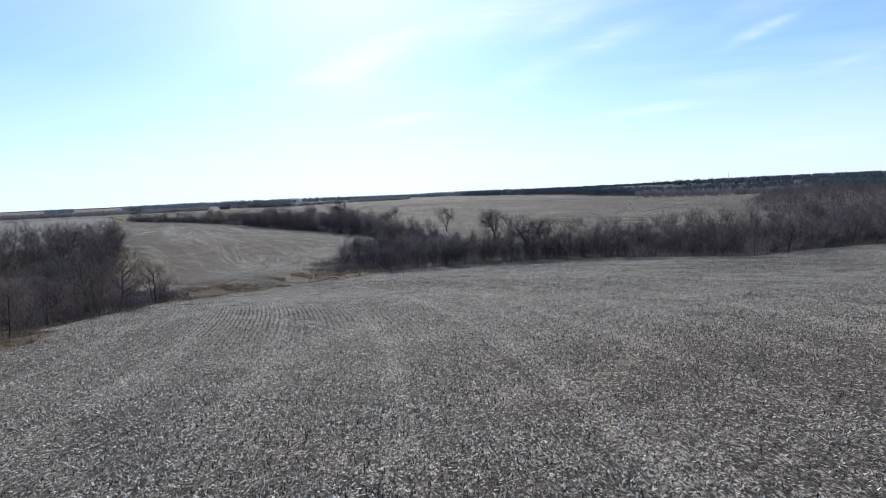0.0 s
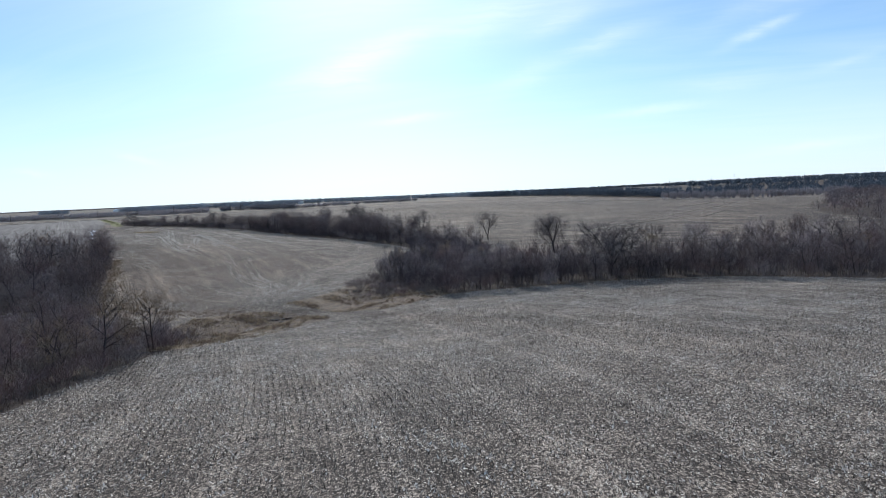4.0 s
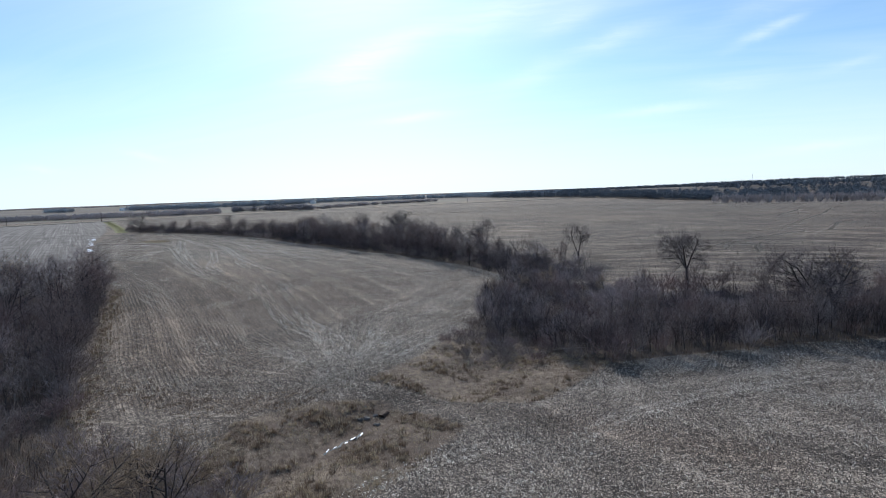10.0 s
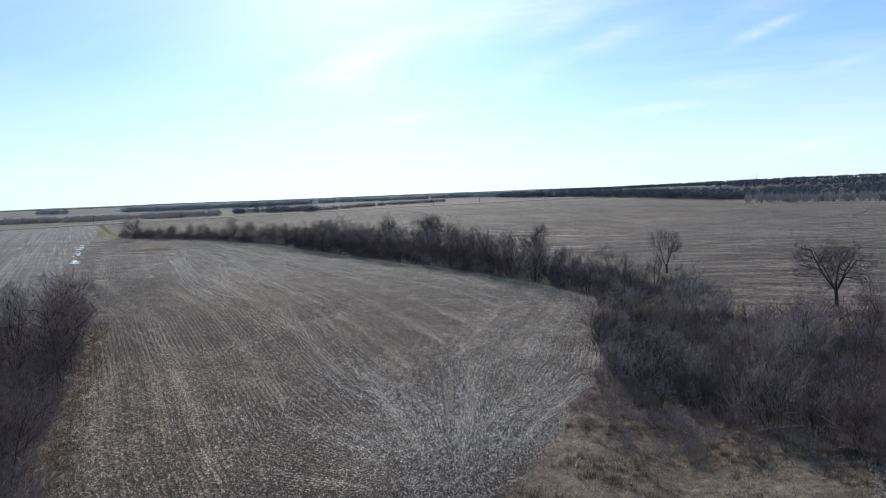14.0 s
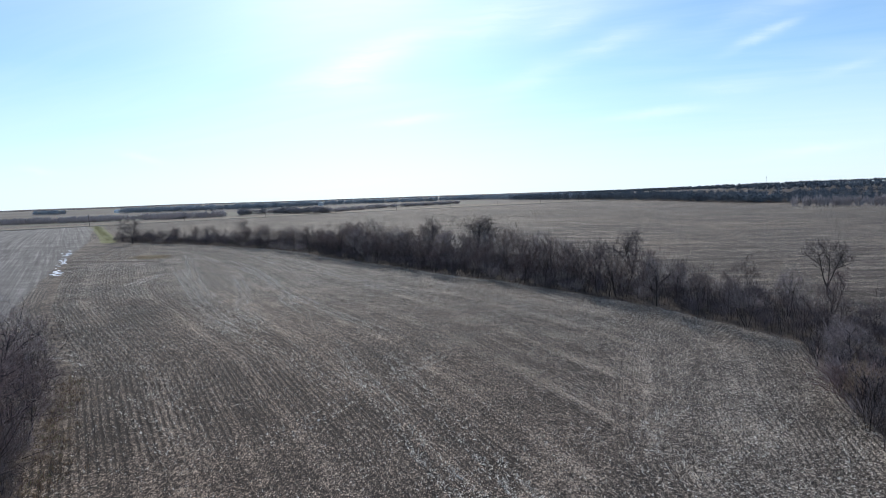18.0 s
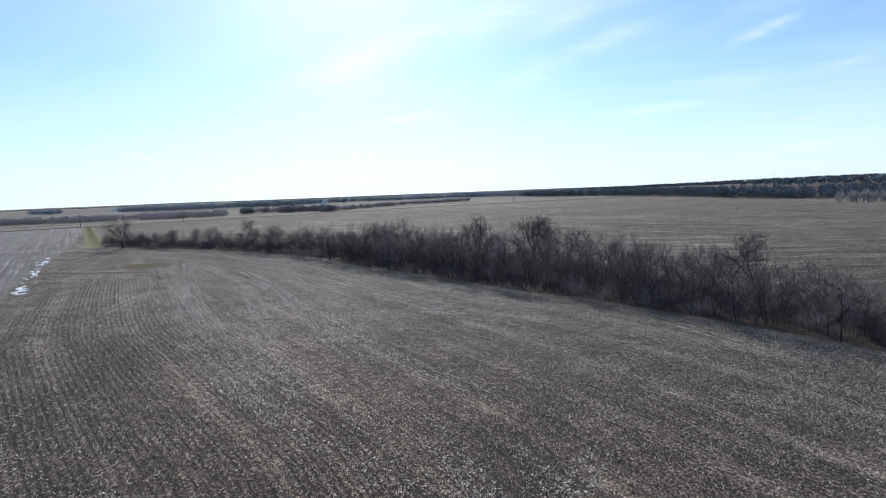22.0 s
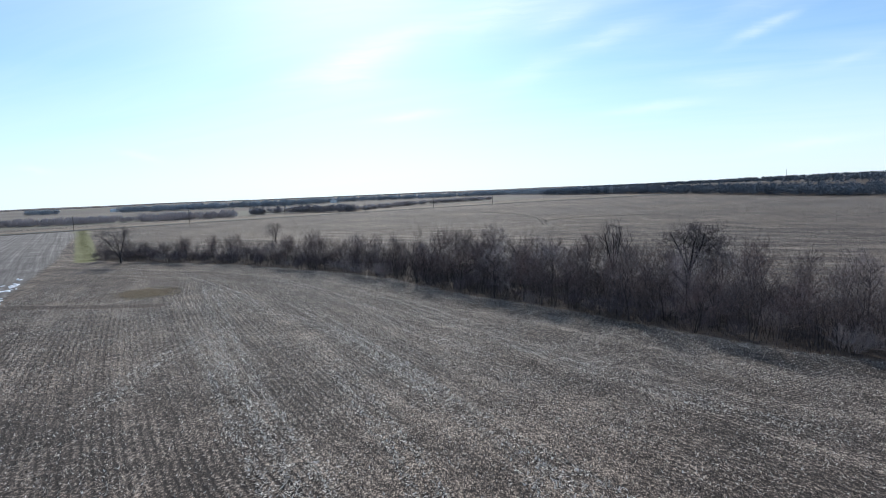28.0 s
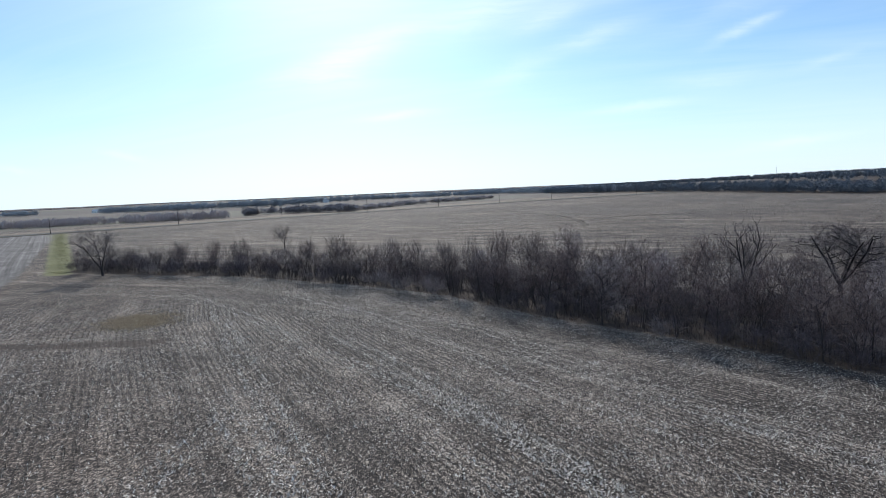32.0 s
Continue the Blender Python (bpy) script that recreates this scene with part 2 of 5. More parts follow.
dry_grass = islands("dry_grass", ((0.0, (0.085, 0.06, 0.048)), (0.4, (0.14, 0.096, 0.072)), (0.75, (0.22, 0.168, 0.12)), (0.92, (0.36, 0.31, 0.23)), (1.0, (0.13, 0.095, 0.085))), 0.9, 0.3)
pale_grass = islands("pale_grass", ((0.0, (0.20, 0.155, 0.11)), (0.5, (0.36, 0.295, 0.21)), (1.0, (0.58, 0.50, 0.37))), 0.9, 0.25)
green_grass = islands("green_grass", ((0.0, (0.085, 0.095, 0.04)), (0.6, (0.16, 0.162, 0.07)), (1.0, (0.25, 0.23, 0.13))), 0.9, 0.3)
residue = islands("residue", ((0.0, (0.20, 0.175, 0.15)), (0.4, (0.40, 0.36, 0.315)), (0.7, (0.73, 0.675, 0.60)), (1.0, (0.90, 0.86, 0.79))), 0.55, 0.25)
old_residue = islands("old_residue", ((0.0, (0.13, 0.115, 0.10)), (0.5, (0.27, 0.24, 0.21)), (1.0, (0.58, 0.53, 0.46))), 0.7, 0.2)
# coloured dark to carry the shade at the foot of the field belt
stems = islands("stems", ((0.0, (0.028, 0.023, 0.026)), (0.5, (0.055, 0.046, 0.052)), (0.85, (0.095, 0.08, 0.086)), (1.0, (0.15, 0.12, 0.11))), 0.85)
stems_brown = islands("stems_brown", ((0.0, (0.06, 0.044, 0.038)), (0.5, (0.125, 0.09, 0.075)), (0.85, (0.20, 0.165, 0.145)), (1.0, (0.28, 0.235, 0.19))), 0.85)
stems_grey = islands("stems_grey", ((0.0, (0.07, 0.058, 0.06)), (0.5, (0.16, 0.13, 0.128)), (0.85, (0.26, 0.225, 0.225)), (1.0, (0.36, 0.31, 0.285))), 0.85)
stalks = islands("stalks", ((0.0, (0.04, 0.034, 0.03)), (0.55, (0.10, 0.085, 0.07)), (0.75, (0.3, 0.27, 0.22)), (1.0, (0.55, 0.50, 0.42))), 0.8)
snow = plain("snow", (0.82, 0.84, 0.88), 0.08, 2.0, 0.6)
pole_wood = plain("pole_wood", (0.11, 0.09, 0.075), 0.3, 6.0)
porcelain = plain("porcelain", (0.5, 0.5, 0.48), 0.1, 9.0, 0.3)
steel = plain("steel", (0.45, 0.46, 0.47), 0.15, 3.0, 0.4)
white_paint = plain("white_paint", (0.78, 0.78, 0.76), 0.06, 1.0, 0.6)
roof_metal = plain("roof_metal", (0.62, 0.63, 0.64), 0.1, 0.5, 0.4)
verge = plain("verge", (0.075, 0.062, 0.045), 0.35, 0.6)
rusty = plain("rusty", (0.13, 0.09, 0.07), 0.35, 4.0, 0.6)
water, _nt, _b = material("water", 0.08)
_b.inputs["Base Color"].default_value = (0.03, 0.035, 0.035, 1)
_b.inputs["Specular IOR Level"].default_value = 0.6
gravel = plain("gravel", (0.24, 0.22, 0.19), 0.2, 1.5)
stone = plain("stone", (0.12, 0.112, 0.105), 0.3, 3.0, per_object=0.2)
log_wood = plain("log_wood", (0.36, 0.33, 0.30), 0.25, 3.0)


def ground_material():
    m, nt, bsdf = material("field_ground", 0.95)
    co = nt.nodes.new("ShaderNodeTexCoord").outputs["Object"]

    def noise_at(scale, detail=5.0, rough=0.6):
        n = node(nt, "ShaderNodeTexNoise", Scale=scale, Detail=detail, Roughness=rough)
        nt.links.new(co, n.inputs["Vector"])
        return n.outputs["Fac"]

    def attribute(name):
        a = nt.nodes.new("ShaderNodeAttribute")
        a.attribute_name = name
        return a.outputs["Fac"]

    row, row2, which, grass, bare, green, litter_shade, thin, far, pale, calm, rowy = (attribute(k) for k in ("row", "row2", "which", "grass", "bare", "green", "litter_shade", "thin", "far", "pale", "calm", "rowy"))
    big, mid, fine = noise_at(0.012, 4), noise_at(0.11, 5), noise_at(0.9, 6, 0.7)
    # stubble rows 0.76 m apart, and paler strips of chaff left by each pass
    def pattern(r):
        wob = arith(nt, "ADD", r, arith(nt, "MULTIPLY", mid, 2.5))
        ln = arith(nt, "SINE", arith(nt, "MULTIPLY", arith(nt, "ADD", r, arith(nt, "MULTIPLY", fine, 0.14)), 2 * math.pi / 0.762))
        ch = arith(nt, "SINE", arith(nt, "MULTIPLY", wob, 2 * math.pi / 12.2))
        ch = arith(nt, "POWER", arith(nt, "MULTIPLY_ADD", ch, 0.5, 0.5), 9.0)
        wh = arith(nt, "SINE", arith(nt, "MULTIPLY", wob, 2 * math.pi / 3.05))
        wh = arith(nt, "POWER", arith(nt, "MULTIPLY_ADD", wh, 0.5, 0.5), 6.0)
        return ln, ch, wh

    sharp = node(nt, "ShaderNodeMapRange")
    sharp.inputs[1].default_value, sharp.inputs[2].default_value = 0.4, 0.6
    nt.links.new(which, sharp.inputs[0])
    line, chaff, wheel = (mix(nt, sharp.outputs[0], p, q) for p, q in zip(pattern(row), pattern(row2)))
    cells = node(nt, "ShaderNodeTexVoronoi", Scale=6.2)
    # leaves lie mostly along the rows, so the flecks are drawn out that way
    along = nt.nodes.new("ShaderNodeMapping")
    along.inputs["Rotation"].default_value = (0.0, 0.0, radians(-20))
    along.inputs["Scale"].default_value = (1.0, 0.45, 1.0)
    nt.links.new(co, along.inputs[0])
    nt.links.new(along.outputs[0], cells.inputs["Vector"])
    grain = node(nt, "ShaderNodeTexNoise", Scale=7.0, Detail=3.0, Roughness=0.9)
    nt.links.new(along.outputs[0], grain.inputs["Vector"])
    speck = grain.outputs["Fac"]
    pick = nt.nodes.new("ShaderNodeSeparateColor")
    nt.links.new(cells.outputs["Color"], pick.inputs[0])
    fleck = arith(nt, "MULTIPLY", arith(nt, "GREATER_THAN", pick.outputs[0], 0.6), arith(nt, "LESS_THAN", cells.outputs["Distance"], 0.45))
    def streaks(turn, across, length):
        st = nt.nodes.new("ShaderNodeMapping")
        st.vector_type = "TEXTURE"
        st.inputs["Rotation"].default_value = (0.0, 0.0, radians(turn))
        st.inputs["Scale"].default_value = (length, across, 1.0)
        nt.links.new(co, st.inputs[0])
        n = node(nt, "ShaderNodeTexNoise", Scale=1.0, Detail=5.0, Roughness=0.65)
        nt.links.new(st.outputs[0], n.inputs["Vector"])
        return n.outputs["Fac"]

    loud = arith(nt, "MULTIPLY_ADD", calm, -0.3, 1.0)
    clump = noise_at(3.6, 3, 0.75)
    bands = streaks(-14, 3.2, 60)
    # paler and darker strips that follow the rows
    where = nt.nodes.new("ShaderNodeSeparateXYZ")
    nt.links.new(co, where.inputs[0])
    strip_at = nt.nodes.new("ShaderNodeCombineXYZ")
    for i, v in enumerate((arith(nt, "MULTIPLY", mix(nt, sharp.outputs[0], row, row2), 0.5), arith(nt, "MULTIPLY", where.outputs[0], 0.02), arith(nt, "MULTIPLY", where.outputs[1], 0.02))):
        nt.links.new(v, strip_at.inputs[i])
    strips = node(nt, "ShaderNodeTexNoise", Scale=1.0, Detail=4.0, Roughness=0.65)
    nt.links.new(strip_at.outputs[0], strips.inputs["Vector"])
    patch = noise_at(0.035, 2, 0.5)
    rows_in = arith(nt, "MULTIPLY", rowy, arith(nt, "MAXIMUM", arith(nt, "MULTIPLY_ADD", patch, 0.6, -0.22), 0.03))
    line = arith(nt, "MULTIPLY", arith(nt, "POWER", arith(nt, "MULTIPLY_ADD", line, 0.5, 0.5), 3.0), -2.0)
    f = arith(nt, "MULTIPLY_ADD", speck, 2.6, -1.04)
    f = arith(nt, "ADD", f, arith(nt, "MULTIPLY", fleck, 0.26))
    f = arith(nt, "ADD", f, arith(nt, "MULTIPLY_ADD", clump, 1.5, -0.75))
    f = arith(nt, "ADD", f, arith(nt, "MULTIPLY", rowy, arith(nt, "MULTIPLY_ADD", strips.outputs["Fac"], 0.5, -0.26)))
    f = arith(nt, "ADD", f, arith(nt, "MULTIPLY", calm, arith(nt, "MULTIPLY_ADD", bands, 1.1, -0.5)))
    f = arith(nt, "ADD", f, arith(nt, "MULTIPLY", line, rows_in))
    f = arith(nt, "ADD", f, arith(nt, "MULTIPLY", arith(nt, "MULTIPLY", chaff, arith(nt, "MULTIPLY", mid, big)), arith(nt, "MULTIPLY", loud, 0.4)))
    f = arith(nt, "ADD", f, arith(nt, "MULTIPLY", arith(nt, "MULTIPLY", wheel, fine), -0.08))
    f = arith(nt, "ADD", f, arith(nt, "MULTIPLY", loud, arith(nt, "MULTIPLY_ADD", fine, 0.85, -0.425)))
    f = arith(nt, "ADD", f, arith(nt, "MULTIPLY", loud, arith(nt, "MULTIPLY_ADD", mid, 0.48, -0.24)))
    f = arith(nt, "ADD", f, arith(nt, "MULTIPLY", loud, arith(nt, "MULTIPLY_ADD", big, 0.5, -0.25)))
    f = arith(nt, "SUBTRACT", f, arith(nt, "MULTIPLY_ADD", calm, 0.03, arith(nt, "MULTIPLY", thin, 0.13)))
    stubble = ramp(nt, f, (0.0, (0.024, 0.0205, 0.019)), (0.3, (0.088, 0.075, 0.068)), (0.54, (0.25, 0.221, 0.194)), (0.86, (0.58, 0.53, 0.465)))
    lot = node(nt, "ShaderNodeTexVoronoi", Scale=0.0024)
    nt.links.new(co, lot.inputs["Vector"])
    lots = nt.nodes.new("ShaderNodeSeparateColor")
    nt.links.new(lot.outputs["Color"], lots.inputs[0])
    stubble = mix(nt, far, stubble, ramp(nt, lots.outputs[0], (0.2, (0.085, 0.08, 0.078)), (0.5, (0.115, 0.108, 0.102)), (0.75, (0.135, 0.128, 0.12)), (0.95, (0.10, 0.105, 0.085))))
    stubble = mix(nt, pale, stubble, mix(nt, fine, (0.20, 0.17, 0.125), (0.37, 0.315, 0.235)))
    tint = ramp(nt, big, (0.35, (1.0, 0.98, 0.96)), (0.65, (1.06, 0.99, 0.92)))
    stubble = mix(nt, 1.0, stubble, tint, "MULTIPLY")
    stubble = mix(nt, thin, stubble, mix(nt, 1.0, stubble, (1.07, 0.98, 0.92), "MULTIPLY"))
    tilled = ramp(nt, arith(nt, "ADD", arith(nt, "MULTIPLY", mid, 0.3), arith(nt, "MULTIPLY_ADD", streaks(124, 1.1, 170), 0.5, arith(nt, "MULTIPLY", fine, 0.2))),
                  (0.36, (0.075, 0.068, 0.064)), (0.5, (0.145, 0.133, 0.126)), (0.62, (0.27, 0.25, 0.238)))
    dry = ramp(nt, arith(nt, "ADD", arith(nt, "MULTIPLY", fine, 0.6), arith(nt, "MULTIPLY", mid, 0.4)),
               (0.32, (0.042, 0.032, 0.028)), (0.48, (0.12, 0.09, 0.072)), (0.66, (0.29, 0.235, 0.18)))
    lawn = ramp(nt, arith(nt, "ADD", arith(nt, "MULTIPLY", fine, 0.5), arith(nt, "MULTIPLY", mid, 0.5)),
                (0.3, (0.105, 0.108, 0.05)), (0.6, (0.18, 0.178, 0.08)), (0.8, (0.25, 0.23, 0.135)))

    def edge(mask, width=0.35):
        v = arith(nt, "ADD", mask, arith(nt, "MULTIPLY_ADD", fine, 0.9, -0.45))
        n = node(nt, "ShaderNodeMapRange")
        n.inputs[1].default_value, n.inputs[2].default_value = 0.5 - width / 2, 0.5 + width / 2
        nt.links.new(v, n.inputs[0])
        return n.outputs[0]

    out = mix(nt, edge(bare), stubble, tilled)
    out = mix(nt, edge(grass), out, dry)
    out = mix(nt, edge(green), out, lawn)
    # leaf litter, dark also for the shade under trees and in the furrow
    leaves = ramp(nt, fine, (0.3, (0.035, 0.028, 0.024)), (0.6, (0.075, 0.055, 0.045)), (0.8, (0.13, 0.095, 0.07)))
    out = mix(nt, edge(litter_shade), out, leaves)
    nt.links.new(out, bsdf.inputs["Base Color"])
    bump = node(nt, "ShaderNodeBump", Strength=0.9, Distance=0.25)
    hgt = arith(nt, "ADD", arith(nt, "MULTIPLY", speck, 0.6), arith(nt, "MULTIPLY_ADD", line, 0.05, fine))
    nt.links.new(hgt, bump.inputs["Height"])
    nt.links.new(bump.outputs[0], bsdf.inputs["Normal"])
    return m


# ---- the lie of the land ----
BASE = 20.0
SWELL = 58.0
LIFT = (-0.0, -0.2, -0.9, -0.2, 1.9, 1.2, 1.2, 0.4, 0.0, 0.1, -0.8, -1.7, 0.3, -1.7, -0.3, 0.2, 0.1, 0.7, 0.0, -2.7, -0.1, -1.5, -0.7, -0.7, -0.1, -0.1, -2.6, -6.3, -2.6, -4.1, -2.1, -3.5, -0.6, -1.7, 0.1, -2.6, -3.4, -3.9, -2.4, -3.9, -0.3, -0.5, 0.5, -3.0, -1.6, 0.8, -1.5, -1.8, -1.4, 0.5, -2.9, -3.0, -1.8, -0.2, -0.7, -0.5, 1.8, -1.1, -2.5, 1.4, -1.1, -2.1, -0.5, -0.1)
CENTRES = np.array([(x, y) for y in range(-40, 520, 70) for x in range(-280, 220, 70)], float)


def line_distance(x, y, line):
    """Distance to a polyline; positive to the left of its way."""
    x, y = np.asarray(x, float), np.asarray(y, float)
    best, side = np.full(x.shape, 1e9), np.zeros(x.shape)
    for (ax, ay), (bx, by) in zip(line, line[1:]):
        dx, dy = bx - ax, by - ay
        s = np.clip(((x - ax) * dx + (y - ay) * dy) / (dx * dx + dy * dy), 0, 1)
        px, py = x - ax - s * dx, y - ay - s * dy
        d = np.hypot(px, py)
        near = d < best
        best = np.where(near, d, best)
        side = np.where(near, np.sign(dx * py - dy * px), side)
    return best * np.where(side == 0, 1, side)


def inside(x, y, ring):
    x, y = np.asarray(x, float), np.asarray(y, float)
    r = np.zeros(x.shape, bool)
    for (ax, ay), (bx, by) in zip(ring, ring[1:] + ring[:1]):
        cut = (ay > y) != (by > y)
        with np.errstate(divide="ignore", invalid="ignore"):
            r ^= cut & (x < ax + (y - ay) * (bx - ax) / (by - ay if by != ay else 1e-9))
    return r


GULLY = [(-95, 128), (-72, 145), (-62, 162), (-58, 172)]
GULLY_EAST = [(-45, 178), (-38, 196), (-24, 214), (10, 222)]


def land_exact(x, y):
    x, y = np.asarray(x, float), np.asarray(y, float)
    z = np.full(x.shape, BASE)
    for (cx, cy), a in zip(CENTRES, LIFT):
        z = z + a * np.exp(-((x - cx) ** 2 + (y - cy) ** 2) / (2 * SWELL * SWELL))
    for g, deep, wide in ((GULLY, 1.6, 5.0), (GULLY_EAST, 1.2, 6.0)):
        z = z - deep * np.exp(-(line_distance(x, y, g) / wide) ** 2)
    z = z + 11 * np.exp(-((x - 1400) / 800) ** 2 - ((y - 1900) / 700) ** 2)
    z = z - 10 * np.exp(-((x - 450) / 300) ** 2 - ((y - 800) / 250) ** 2)
    far = np.clip((np.hypot(x, y - 200) - 500) / 900, 0, 1)
    return z + far * (2.5 * np.sin(x * 0.0021 + 1) * np.sin(y * 0.0017) + 1.5 * np.sin(x * 0.0057 + y * 0.0031))


GRID_X, GRID_Y = np.arange(-340, 262, 2.0), np.arange(-70, 532, 2.0)
GRID_Z = land_exact(*np.meshgrid(GRID_X, GRID_Y))


def land(x, y):
    """The ground's height; close by it is read from a two-metre grid."""
    x, y = np.asarray(x, float), np.asarray(y, float)
    near = (x > -339) & (x < 259) & (y > -69) & (y < 529)
    if not near.all():
        z = land_exact(x, y) if x.size < 400000 else np.where(near, 0, land_exact(x, y))
    else:
        z = np.zeros(x.shape)
    u, v = np.clip((x + 340) / 2, 0, len(GRID_X) - 1.001), np.clip((y + 70) / 2, 0, len(GRID_Y) - 1.001)
    i, j = u.astype(int), v.astype(int)
    u, v = u - i, v - j
    g = (GRID_Z[j, i] * (1 - u) + GRID_Z[j, i + 1] * u) * (1 - v) + (GRID_Z[j + 1, i] * (1 - u) + GRID_Z[j + 1, i + 1] * u) * v
    return np.where(near, g, z)


def land_at(x, y):
    return float(land(np.array([x]), np.array([y]))[0])


# field edges and planted areas, in metres on the plan
EDGE_A = [(-275, 452), (-243, 443), (-214, 440), (-202, 439), (-167, 425), (-149, 413), (-131, 391), (-110, 373), (-94, 355), (-82, 343), (-72, 337), (-39, 296), (-24, 269), (-35, 241), (-42, 219), (-49, 206)]
EDGE_B = [(-22, 189), (3, 193), (31, 197), (60, 193), (77, 184), (95, 170), (116, 178), (149, 185), (230, 190)]
EDGE_L = [(-62, 60), (-65, 79), (-71, 92), (-71, 116), (-70, 141), (-78, 154), (-94, 156), (-105, 175), (-113, 189), (-120, 204), (-128, 220), (-141, 244), (-175, 288), (-228, 372), (-266, 449)]
BELT_A = [(-255, 446)] + EDGE_A[1:13] + [(0, 262), (-10, 300), (-45, 345), (-60, 385), (-95, 410), (-140, 440), (-200, 462), (-243, 460), (-255, 456)]
BELT_B = EDGE_B + [(240, 260), (120, 245), (60, 238), (10, 245), (-24, 269), (-35, 241), (-40, 218), (-30, 203)]
WOOD_L = [(-64, 60), (-66, 79), (-71, 92), (-70, 116), (-69, 138), (-73, 148), (-80, 153), (-94, 157), (-107, 174), (-115, 189), (-122, 204), (-129, 218), (-136, 229), (-165, 236), (-158, 170), (-130, 120), (-125, 60)]
WOOD_R = [(105, 178), (150, 190), (260, 190), (420, 260), (520, 520), (290, 480), (262, 440), (192, 352), (186, 334), (192, 290), (165, 235), (122, 236)]
GRASS = ([(-78, 166), (-68, 174), (-59, 176), (-46, 163), (-50, 155), (-56, 145), (-67, 134), (-75, 134), (-78, 150)],
         [(-62, 184), (-49, 206), (-42, 219), (-30, 205), (-18, 192), (-21, 186), (-35, 171), (-48, 175)],
         [(-62, 62), (-62, 80), (-67, 93), (-76, 93), (-76, 62)])
LANE = [(-255, 444), (-262, 455), (-391, 652)]
WOOD_FAR = [(40, 1260), (123, 1159), (261, 925), (300, 873), (394, 848), (560, 820), (800, 800), (1000, 1450), (480, 1500), (330, 1200)]
FURROW_SHADE = [(-228, 374), (-212, 374), (-196, 376)]
ROAD = [(-1400, 5), (-445, 640), (-59, 896), (1200, 1731)]


def axis(lo, hi, step, end):
    """Grid lines: even between lo and hi, then ever wider out to the ends."""
    a = list(np.arange(lo, hi + 0.1, step))
    s = step
    while a[-1] < end:
        s *= 1.07
        a.append(a[-1] + s)
    s = step
    b = []
    v = lo
    while v > -end:
        s *= 1.07
        v -= s
        b.append(v)
    return np.array(b[::-1] + a)


def smooth(v):
    return np.clip(v, 0, 1)


def mesh_from(name, verts, faces, size, mats=(), index=None):
    """A mesh from arrays; all faces have the same number of corners."""
    me = bpy.data.meshes.new(name)
    n = len(faces)
    me.vertices.add(len(verts))
    me.vertices.foreach_set("co", np.asarray(verts, np.float32).ravel())
    me.loops.add(n * size)
    me.loops.foreach_set("vertex_index", np.asarray(faces, np.int32).ravel())
    me.polygons.add(n)
    me.polygons.foreach_set("loop_start", np.arange(0, n * size, size, dtype=np.int32))
    for m in mats:
        me.materials.append(m)
    if index is not None:
        me.polygons.foreach_set("material_index", np.asarray(index, np.int32))
    me.update(calc_edges=True)
    return me


def row_coordinate(x, y):
    """Metres across the planted rows, which follow the edges of each field."""
    da = -line_distance(x, y, EDGE_A)
    dl = -line_distance(x, y, EDGE_L)
    db = -line_distance(x, y, EDGE_B)
    bend = 5 * np.sin((y - 190) / 60) + 3 * np.sin(x / 45)
    near = (x + 71) * 0.94 + 0.3 * (y - 60) + 0.0015 * (y - 100) ** 2
    east = 0.9 * y + 0.35 * x + 14 * np.sin(x / 120) + 10 * np.sin(y / 90)
    hill = y - 0.2 * x > 183
    beyond = (line_distance(x, y, EDGE_A) > 4) & (y > 200) | (y > 460)
    u = np.where(beyond, east, np.where(hill, dl + bend, near))
    v = np.where(beyond, east, np.where(hill, da, db))
    w = np.where(hill, smooth(0.5 + (30 + 0.3 * bend - da) / 6), smooth(0.5 + (20 - db) / 6))
    # passes that fan out from the turning place at the foot of the hill
    fan = np.hypot(x + 67, y - 188)
    turn = hill & ~beyond & (fan < 42) & (x > -92)
    v = np.where(turn, 26 * np.arctan2(y - 184, x + 67), v)
    w = np.where(turn, np.maximum(w, smooth((40 - fan) / 5)), w)
    return u, v, np.where(beyond, 0, w)


def thin_cover(x, y):
    """Where less chaff lies and the dark soil shows."""
    track = 0.6 * np.exp(-(line_distance(x, y, [(-95, 192), (-62, 190), (-52, 176), (-36, 166), (-15, 150)]) / 4) ** 2)
    east = 0.45 * ((line_distance(x, y, EDGE_A) > 4) & (y > 225) | (y > 462))
    side = np.exp(-((line_distance(x, y, EDGE_L) + 14) / 22) ** 2) * np.where((y > 185) & (y < 300), 0.85, 0.45) * (y > 170)
    rich = 0.8 * np.exp(-((x + 67) / 13) ** 2 - ((y - 203) / 14) ** 2) + 0.7 * np.exp(-((x + 48) / 13) ** 2 - ((y - 232) / 22) ** 2)
    return -rich + np.maximum.reduce([track, east, side, np.exp(-((x + 108) / 55) ** 2 - ((y - 250) / 55) ** 2)]) + np.maximum(0, 0.6 * np.exp(-((x - 30) / 30) ** 2 - ((y - 45) / 14) ** 2))


